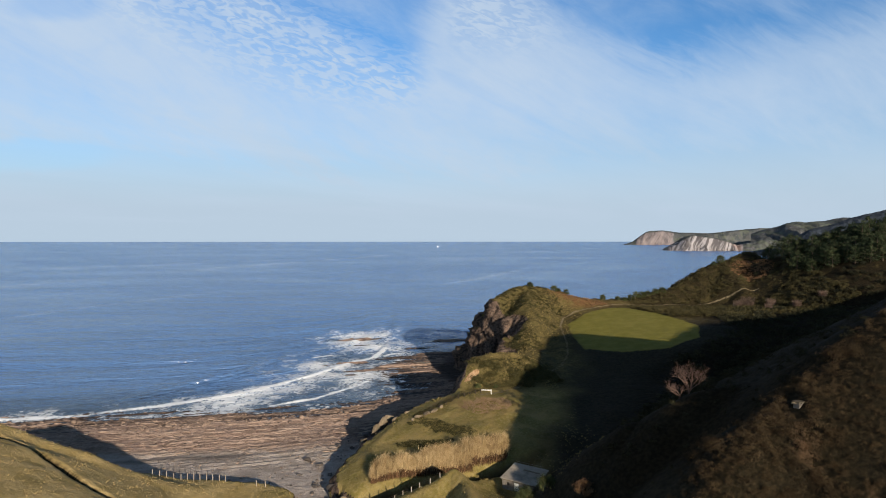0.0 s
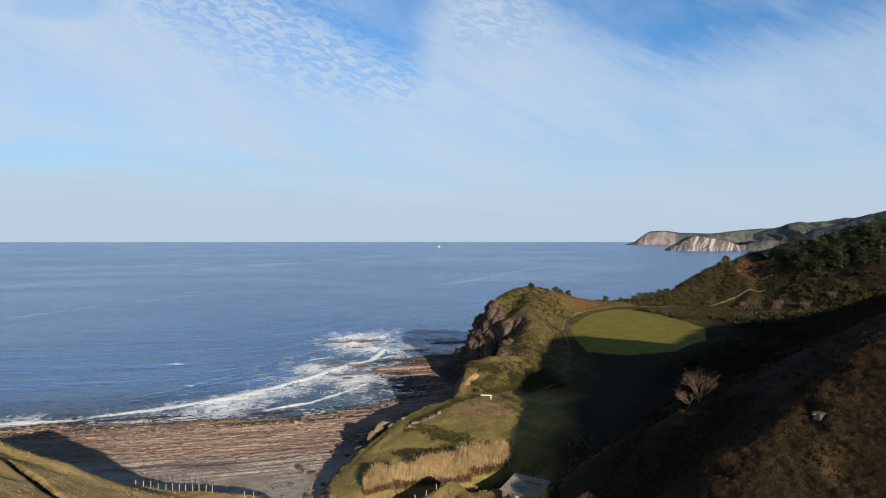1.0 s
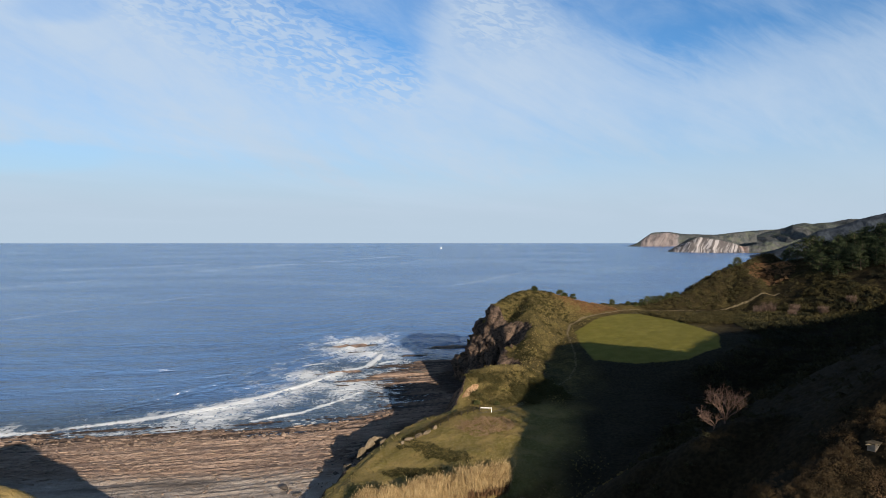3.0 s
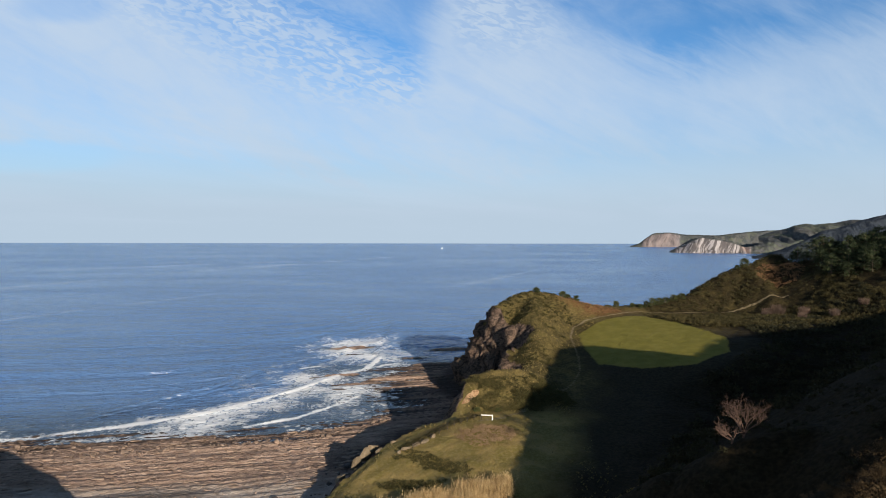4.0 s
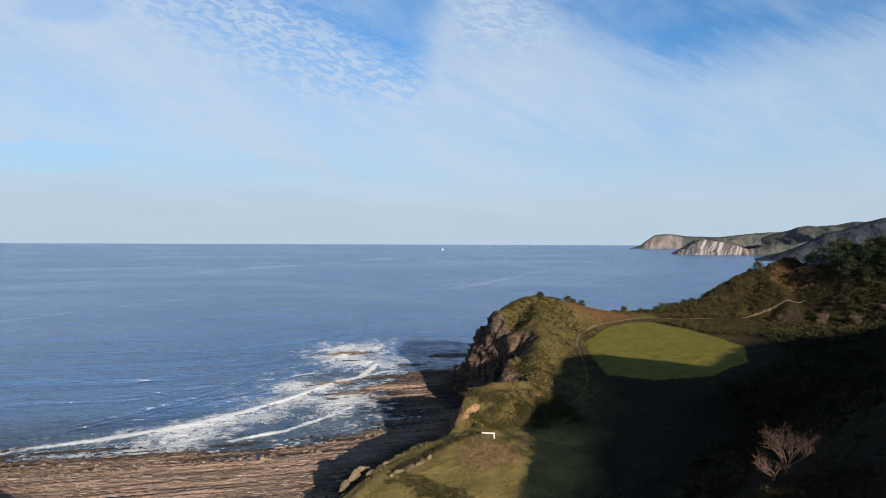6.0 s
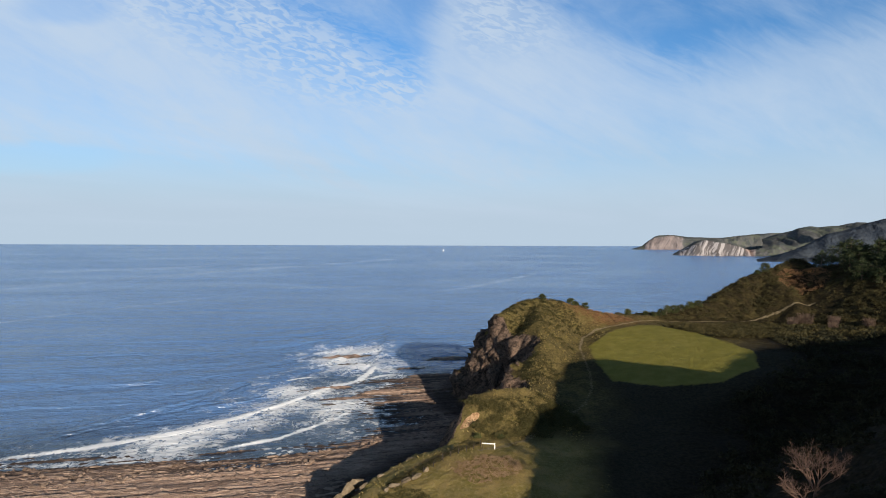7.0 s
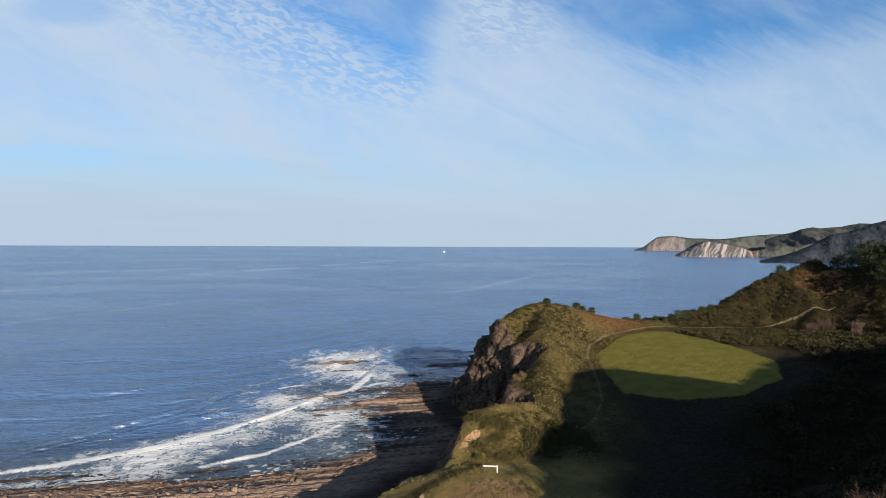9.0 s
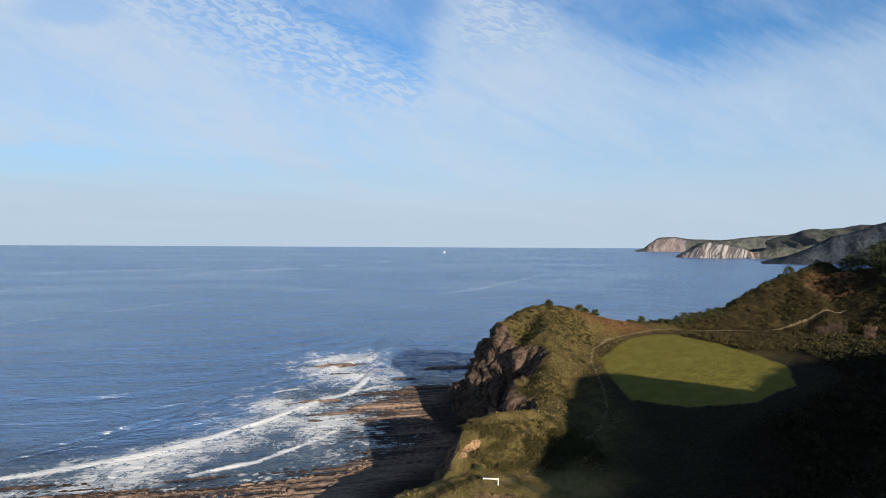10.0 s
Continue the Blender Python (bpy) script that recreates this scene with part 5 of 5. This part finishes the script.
# dark brush patches in the clifftop meadow
mx, my, mz = sown(r, 5200, -9, 17, 114, 137, lambda x, y: np.minimum(np.hypot(((x - 4.8) * 0.76 - (y - 127.6) * 0.65) / 9.5, ((x - 4.8) * 0.65 + (y - 127.6) * 0.76) / 2.5), np.hypot((x - 1.5) / 6.5, (y - 122.0 + 0.25 * x) / 1.7)) + 0.45 * fbm(x * 0.35, y * 0.35, 3) < 0.95 * r.uniform(0.75, 1.1, np.shape(x)))
ob = new("brush_patch", quad_mesh("brush_patch", scatter(low_protos, r, mx, my, mz - 0.15, r.uniform(0.25, 0.65, len(mx))), HEATH))
tagged(ob, "dark low brush in the clifftop meadow", "scrub", kind="stuff")

CANE_LINE = [(-9.6, 111.2, 0, 0), (-3, 112.2, 0, 0), (7, 113.4, 0, 0), (16.6, 115.6, 0, 0)]


def cane_quads(n, tall, low, q, wide):
    s = q.random(n)
    cx = np.interp(s, (0, 0.3, 0.65, 1), [p[0] for p in CANE_LINE]) + q.normal(0, 0.3, n)
    cy = np.interp(s, (0, 0.3, 0.65, 1), [p[1] for p in CANE_LINE]) + q.uniform(-1.5, 1.7, n)
    h = tall * (0.62 + 0.38 * q.random(n)) * (0.75 + 0.35 * fbm(cx * 0.5, cy * 0.5, 2)) * (1 - 0.35 * smooth(0.12, 0.0, s))
    z = ground_height(cx, cy) - 0.1
    root = np.stack([cx, cy, z + low * h], -1)
    lean = q.normal(0, 0.13, (n, 2)) * h[:, None]
    tip = np.stack([cx + lean[:, 0], cy + lean[:, 1], z + h], -1)
    a = q.random(n) * 6.28
    w = np.stack([np.cos(a), np.sin(a), np.zeros(n)], -1) * wide
    return np.stack([root - w * 0.4, root + w * 0.4, tip + w, tip - w], 1), tip


q = np.random.default_rng(300)
stalks, tips = cane_quads(24000, 4.0, 0.0, q, 0.020)
plume = leaves_at(q, np.repeat(tips, 3, 0) + q.normal(0, 1, (len(tips) * 3, 3)) * np.array([0.16, 0.16, 0.5]) - np.array([0, 0, 0.3]), 0.42, 2.2, 0.12)
ob = new("cane_bed", quad_mesh("cane_bed", np.concatenate([stalks, plume]), CANE))
tagged(ob, "tall dry tan cane standing in a dense belt", "cane", kind="stuff")
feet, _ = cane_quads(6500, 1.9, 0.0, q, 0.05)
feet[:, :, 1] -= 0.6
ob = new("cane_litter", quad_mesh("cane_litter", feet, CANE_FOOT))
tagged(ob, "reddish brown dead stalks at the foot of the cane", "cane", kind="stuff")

# ---- stone hut ----
hut = thing("stone_hut", 14.3, 103.6, min(gz(14.3, 103.6), gz(18.9, 100.4), gz(17, 107.4), gz(21.6, 104.2)) - 0.2, -35)
HL, HD, HH = 6.2, 5.4, 9.7 - hut.location.z


def wall_with_holes(length, high, thick, holes):
    """A wall along x with rectangular openings (x0, x1, z0, z1), as joined blocks."""
    xs = sorted({0, length, *[h[0] for h in holes], *[h[1] for h in holes]})
    out = []
    for a, b in zip(xs, xs[1:]):
        z = 0.0
        for h in sorted([h for h in holes if h[0] <= a and h[1] >= b], key=lambda h: h[2]):
            if h[2] > z:
                out.append(block(b - a, thick, h[2] - z, ((a + b) / 2, thick / 2, z), 0))
            z = h[3]
        out.append(block(b - a, thick, high - z, ((a + b) / 2, thick / 2, z), 0))
    return joined(out)


def shifted(piece, m):
    return [m @ Vector(v) for v in piece[0]], piece[1]


part("front_wall", poly_mesh("front_wall", *wall_with_holes(HL, HH, 0.35, [(0.8, 1.4, HH - 1.1, HH - 0.5), (2.3, 3.2, 0.2, HH - 0.35), (4.1, 4.9, HH - 1.1, HH - 0.5)]), CONCRETE), hut)
part("back_wall", poly_mesh("back_wall", *shifted(wall_with_holes(HL, HH + 0.70, 0.35, []), pose(0, HD - 0.35, 0)), CONCRETE), hut)
for k, px_ in enumerate((0.0, HL - 0.35)):
    part("side_wall", poly_mesh("side_wall", *block(0.35, HD - 0.7, HH + 0.16, (px_ + 0.175, HD / 2, 0), 0), CONCRETE), hut)
roof_v, roof_f = [], []
ripples = 42
for i in range(ripples + 1):
    for k in range(5):
        s, t = i / ripples, k / 4
        zz = HH + 0.14 + 0.75 * t + 0.035 * math.sin(i * math.pi) * 0 + (0.03 if i % 2 else 0.0) - 0.05 * math.sin(t * 3.1)
        roof_v += [Vector((-0.35 + s * (HL + 0.7), -0.35 + t * (HD + 0.7), zz)), Vector((-0.35 + s * (HL + 0.7), -0.35 + t * (HD + 0.7), zz - 0.09))]
row = 10
for i in range(ripples):
    for k in range(4):
        a = i * row + k * 2
        roof_f += [(a, a + row, a + row + 2, a + 2), (a + 1, a + 3, a + row + 3, a + row + 1)]
    for a in (i * row, i * row + 8):
        roof_f.append((a, a + 1, a + row + 1, a + row))
for a0 in (0, ripples * row):
    for k in range(4):
        a = a0 + k * 2
        roof_f.append((a, a + 2, a + 3, a + 1))
roof = part("roof", poly_mesh("roof", roof_v, roof_f, ROOF), hut, "grey ribbed sheet roof")
part("ridge_slab", poly_mesh("ridge_slab", *block(3.2, 0.5, 0.07, (4.0, 3.8, HH + 0.70), 0.015), PALE_STONE), roof)
part("lintel", poly_mesh("lintel", *block(HL + 0.1, 0.42, 0.2, (HL / 2, 0.17, HH - 0.2), 0.02), PALE_STONE), hut)
part("door", poly_mesh("door", *block(0.86, 0.06, HH - 0.6, (2.75, 0.10, 0.2), 0.01), WHITE), hut, "white painted door")
for px_ in (1.1, 4.5):
    part("shutter", poly_mesh("shutter", *block(0.56, 0.05, 0.56, (px_, 0.24, HH - 1.08), 0.01), DARK_WOOD), hut)
rail = [tube([(0.3 + i * 1.2, HD + 0.1, HH + 0.65), (0.3 + i * 1.2, HD + 0.1, HH + 1.35)], [0.03, 0.03], 6) for i in range(5)]
rail.append(tube([(0.2, HD + 0.1, HH + 1.35), (5.3, HD + 0.1, HH + 1.35)], [0.03, 0.03], 6))
part("handrail", poly_mesh("handrail", *joined(rail), POST), hut)
tagged(hut, "small grey stone hut with a low sheet roof", "hut")
bush_thing(31, 17.2, 97.0, 2.0, 1.6, "dark bush in front of the stone hut", lumps=34)
bush_thing(32, 20.8, 95.6, 1.9, 1.7, "dark bush in front of the stone hut")
bush_thing(33, 24.6, 87.5, 1.5, 2.4, "dry golden shrub in the valley bottom", "shrub", BRACKEN)

# ---- white barrier and clifftop fence ----
bz = gz(16.3, 145.9)
bar = thing("white_barrier", 16.3, 145.9, bz, -8)
part("beam", poly_mesh("beam", *block(2.5, 0.12, 0.22, (-0.1, 0, 0.92), 0.02), WHITE), bar)
part("post", poly_mesh("post", *block(0.2, 0.16, 1.45, (1.1, 0.16, -0.3), 0.02), WHITE), bar)
part("post", poly_mesh("post", *block(0.12, 0.12, 1.4, (-1.25, 0.14, -0.3), 0.02), DARK_WOOD), bar, "dark pivot post")
tagged(bar, "white painted wooden barrier across a clifftop path", "barrier")


def fence(name, line, gap, tall, label, mat, wires=2, lean=3.0, seed=1):
    q = random.Random(seed)
    t = thing(name, line[0][0], line[0][1], gz(*line[0]))
    o = t.location.copy()
    spots = []
    for p, e in zip(line, line[1:]):
        n = max(1, round(math.hypot(e[0] - p[0], e[1] - p[1]) / gap))
        spots += [(p[0] + (e[0] - p[0]) * i / n, p[1] + (e[1] - p[1]) * i / n) for i in range(n)]
    spots.append(line[-1])
    tops = []
    for x, y in spots:
        h = tall * q.uniform(0.85, 1.12)
        base = Vector((x, y, gz(x, y))) - o
        top = base + Vector((math.sin(radians(q.gauss(0, lean))) * h, math.sin(radians(q.gauss(0, lean))) * h, h))
        part("post", poly_mesh("post", *tube([base - Vector((0, 0, 0.4)), base.lerp(top, 0.5), top], [0.085, 0.08, 0.07], 6), mat), t)
        tops.append((base, top))
    for k in range(wires):
        f = 0.9 - 0.4 * k
        part("wire", poly_mesh("wire", *joined([tube([a[0].lerp(a[1], f), b[0].lerp(b[1], f)], [0.012, 0.012], 4) for a, b in zip(tops, tops[1:])]), DARK_WOOD), t)
    return tagged(t, label, "fence")


fence("wire_fence", [(0.4, 134.2), (7.5, 140.6), (14.9, 147.6)], 2.2, 1.2, "weathered post and wire fence along a grassy bank", DARK_WOOD, seed=3)
fence("post_fence", [(-51, 111.2), (-46, 112.0), (-37.5, 111.6)], 1.25, 1.25, "grey wooden post fence on the beach bank", POST, seed=4, lean=2)
fence("post_fence", [(-31.2, 109.8), (-29.4, 109.3)], 1.6, 1.2, "short grey post fence at the bank's end", POST, seed=5)
fence("leaning_fence", [(-6.5, 99.8), (-3.5, 100.9), (-0.5, 101.4), (3, 101.6)], 1.9, 0.85, "leaning old posts along a grassy knoll", POST, seed=6, lean=8)

# dark leaves stand in for an overgrown wall and its line of shade
SHADED_WALL_LINE = [(-1.6, 135.2), (6.6, 141.7), (14.0, 148.6)]
q = np.random.default_rng(410)
n = 300
s_ = q.random(n)
hx_ = np.interp(s_, (0, 0.5, 1), [p[0] for p in SHADED_WALL_LINE]) + q.normal(0, 0.28, n)
hy_ = np.interp(s_, (0, 0.5, 1), [p[1] for p in SHADED_WALL_LINE]) + q.normal(0, 0.28, n)
hedge = new("hedge", quad_mesh("hedge", scatter(low_protos, q, hx_, hy_, ground_height(hx_, hy_) - 0.1, q.uniform(0.35, 0.75, n)), SCRUB))
tagged(hedge, "dark leaves standing in for an overgrown wall and its shade", "hedge")

# ---- stones ----


def boulder(x, y, size, seed, label, mat, name="boulder", flat=0.7, sink=0.1, rz=0, group=""):
    ob = new(name, poly_mesh(name, *stone(seed, size, flat), mat))
    ob.matrix_basis = pose(x, y, gz(x, y) - sink, 0, 0, rz)
    return tagged(ob, label, "rock", group)


boulder(-14.4, 106.5, (1.3, 0.9, 2.6), 1, "pale upright rock slab at the stream mouth", PALE_STONE, "rock_slab", 0.9, 0.5, 20)
boulder(-16.5, 107.5, (1.2, 1.4, 2.0), 2, "dark rock beside the stream mouth", DARK_STONE, sink=0.4)
boulder(-17.6, 113.5, (1.6, 1.2, 1.6), 3, "dark rock beside the stream mouth", DARK_STONE, sink=0.3)
boulder(-10.8, 104.6, (1.4, 0.8, 0.8), 4, "grey boulder on the stream bank", PALE_STONE)
boulder(-8.0, 105.4, (0.9, 0.7, 0.7), 5, "grey boulder on the stream bank", PALE_STONE)
for k, (x, y, size, rz) in enumerate(((-9.4, 139.4, (2.7, 1.0, 1.9), 52), (-10.9, 136.6, (2.4, 0.9, 1.7), 55), (-8.0, 141.6, (2.0, 0.9, 1.5), 48), (-13.4, 132.6, (2.0, 1.0, 1.4), 58), (-6.4, 138.4, (1.6, 0.9, 0.9), 50), (-10.4, 133.0, (1.3, 0.8, 0.7), 50))):
    ob = boulder(x, y, size, 6 + k, "cracked pale rock ledge on the cliff edge", PALE_STONE, "rock_ledge", 0.9, 0.3 * size[2], rz)
    ob.location.z = 7.2 + 0.12 * (y - 136) + 0.25 * (x + 9) + (0.9 if k > 3 else 0.0)
for k, (x, y, size) in enumerate(((-0.6, 134.4, (1.5, 0.7, 0.75)), (1.0, 135.4, (1.3, 0.6, 0.85)), (2.9, 136.4, (1.6, 0.7, 0.9)), (4.5, 137.7, (1.2, 0.6, 0.7)), (-2.2, 133.6, (0.9, 0.6, 0.5)))):
    boulder(x, y, size, 20 + k, "pale stones of a ruined wall end", PALE_STONE, "wall_stone", 0.9, 0.2, 36 + 5 * k)
boulder(1.4, 146.0, (1.6, 0.8, 0.6), 9, "pale rock on the clifftop's rim", PALE_STONE, "rock_ledge", 0.7, 0.3, 40)
boulder(-3.6, 140.6, (1.4, 0.7, 0.6), 13, "pale rock on the clifftop's rim", PALE_STONE, "rock_ledge", 0.7, 0.3, 45)

tank = thing("water_tank", 48.2, 72.6, gz(48.2, 72.6) - 0.35, 25, 0.72)
part("basin", poly_mesh("basin", *block(1.5, 1.1, 1.35, (0, 0, -0.3), 0.05, 0.01), CONCRETE), tank)
part("cover", poly_mesh("cover", *block(1.8, 1.35, 0.16, (-0.1, 0, 1.06), 0.04, 0.01), PALE_STONE), tank, "pale slab cover")
part("spout", poly_mesh("spout", *tube([(-0.7, 0, 0.9), (-1.3, 0.1, 1.05), (-1.9, 0.1, 1.1)], [0.1, 0.09, 0.09], 8), PALE_STONE), tank)
tagged(tank, "small grey concrete water tank amid gorse scrub", "tank")
boulder(30.6, 69.4, (1.5, 0.8, 0.8), 14, "dull rock at the foot of the scrub slope", PALE_STONE, "rock_slab", 0.6, 0.5, -25)


def stone_field(name, label, n, x0, x1, y0, y1, keep, small, large, mat, seed, flat=0.55, stretch=1.0):
    q = np.random.default_rng(seed)
    x, y, z = sown(q, n, x0, x1, y0, y1, keep)
    protos = [(np.array([tuple(v) for v in s[0]]), s[1]) for s in (stone(seed * 10 + k, (1, 1, 1), flat) for k in range(6))]
    verts, faces, base = [], [], 0
    for i in range(len(x)):
        v, f = protos[q.integers(0, 6)]
        s = small + (large - small) * q.random() ** 3
        a = q.normal(0.19, 0.15) if stretch > 1 else q.random() * 6.28
        g = v * np.array([s * stretch, s, s])
        g = np.stack([g[:, 0] * math.cos(a) - g[:, 1] * math.sin(a) + x[i], g[:, 0] * math.sin(a) + g[:, 1] * math.cos(a) + y[i], g[:, 2] + z[i] - 0.15 * s], -1)
        verts.append(g)
        faces += [tuple(j + base for j in t) for t in f]
        base += len(v)
    me = poly_mesh(name, np.concatenate(verts), faces, mat)
    return tagged(new(name, me), label, "rocks", kind="stuff")


stone_field("shore_boulders", "brown boulders strewn along the waterline", 1500, -128, -8, 150, 192, lambda x, y: (np.abs(shore_line(x) - y - 6 - 4 * fbm(x * 0.08, y * 0.02, 2)) < 5.5) & (coast_distance(x, y) < -1), 0.25, 1.1, STONE, 31)
stone_field("shelf_slabs", "flat broken rock slabs of the beach shelf", 1500, -125, -8, 138, 182, lambda x, y: (ground_height(x, y) > 0.2) & (coast_distance(x, y) < -5), 0.2, 0.75, STONE, 32, 0.35, 3.0)
stone_field("cliff_foot_rocks", "dark rocks fallen along the cliff foot", 700, -32, 24, 112, 215, lambda x, y: (coast_distance(x, y) < -4) & (coast_distance(x, y) > -16), 0.3, 1.3, DARK_STONE, 33)
stone_field("reef_rocks", "dark reef rocks awash in the surf", 260, -48, 22, 215, 318, lambda x, y: (coast_distance(x, y) < -12) & (fbm(x * 0.02, (y - 0.19 * x) * 0.12, 3) > 0.12) & (x > -45 + 0.1 * (y - 215)), 0.4, 1.6, DARK_STONE, 34, 0.5, 3.2)
stone_field("beach_stones", "grey stones scattered on the gravel beach", 420, -62, -16, 112, 142, lambda x, y: (coast_distance(x, y) < -2) & (fbm(x * 0.06, y * 0.3, 2) > 0.05), 0.12, 0.45, STONE, 35)
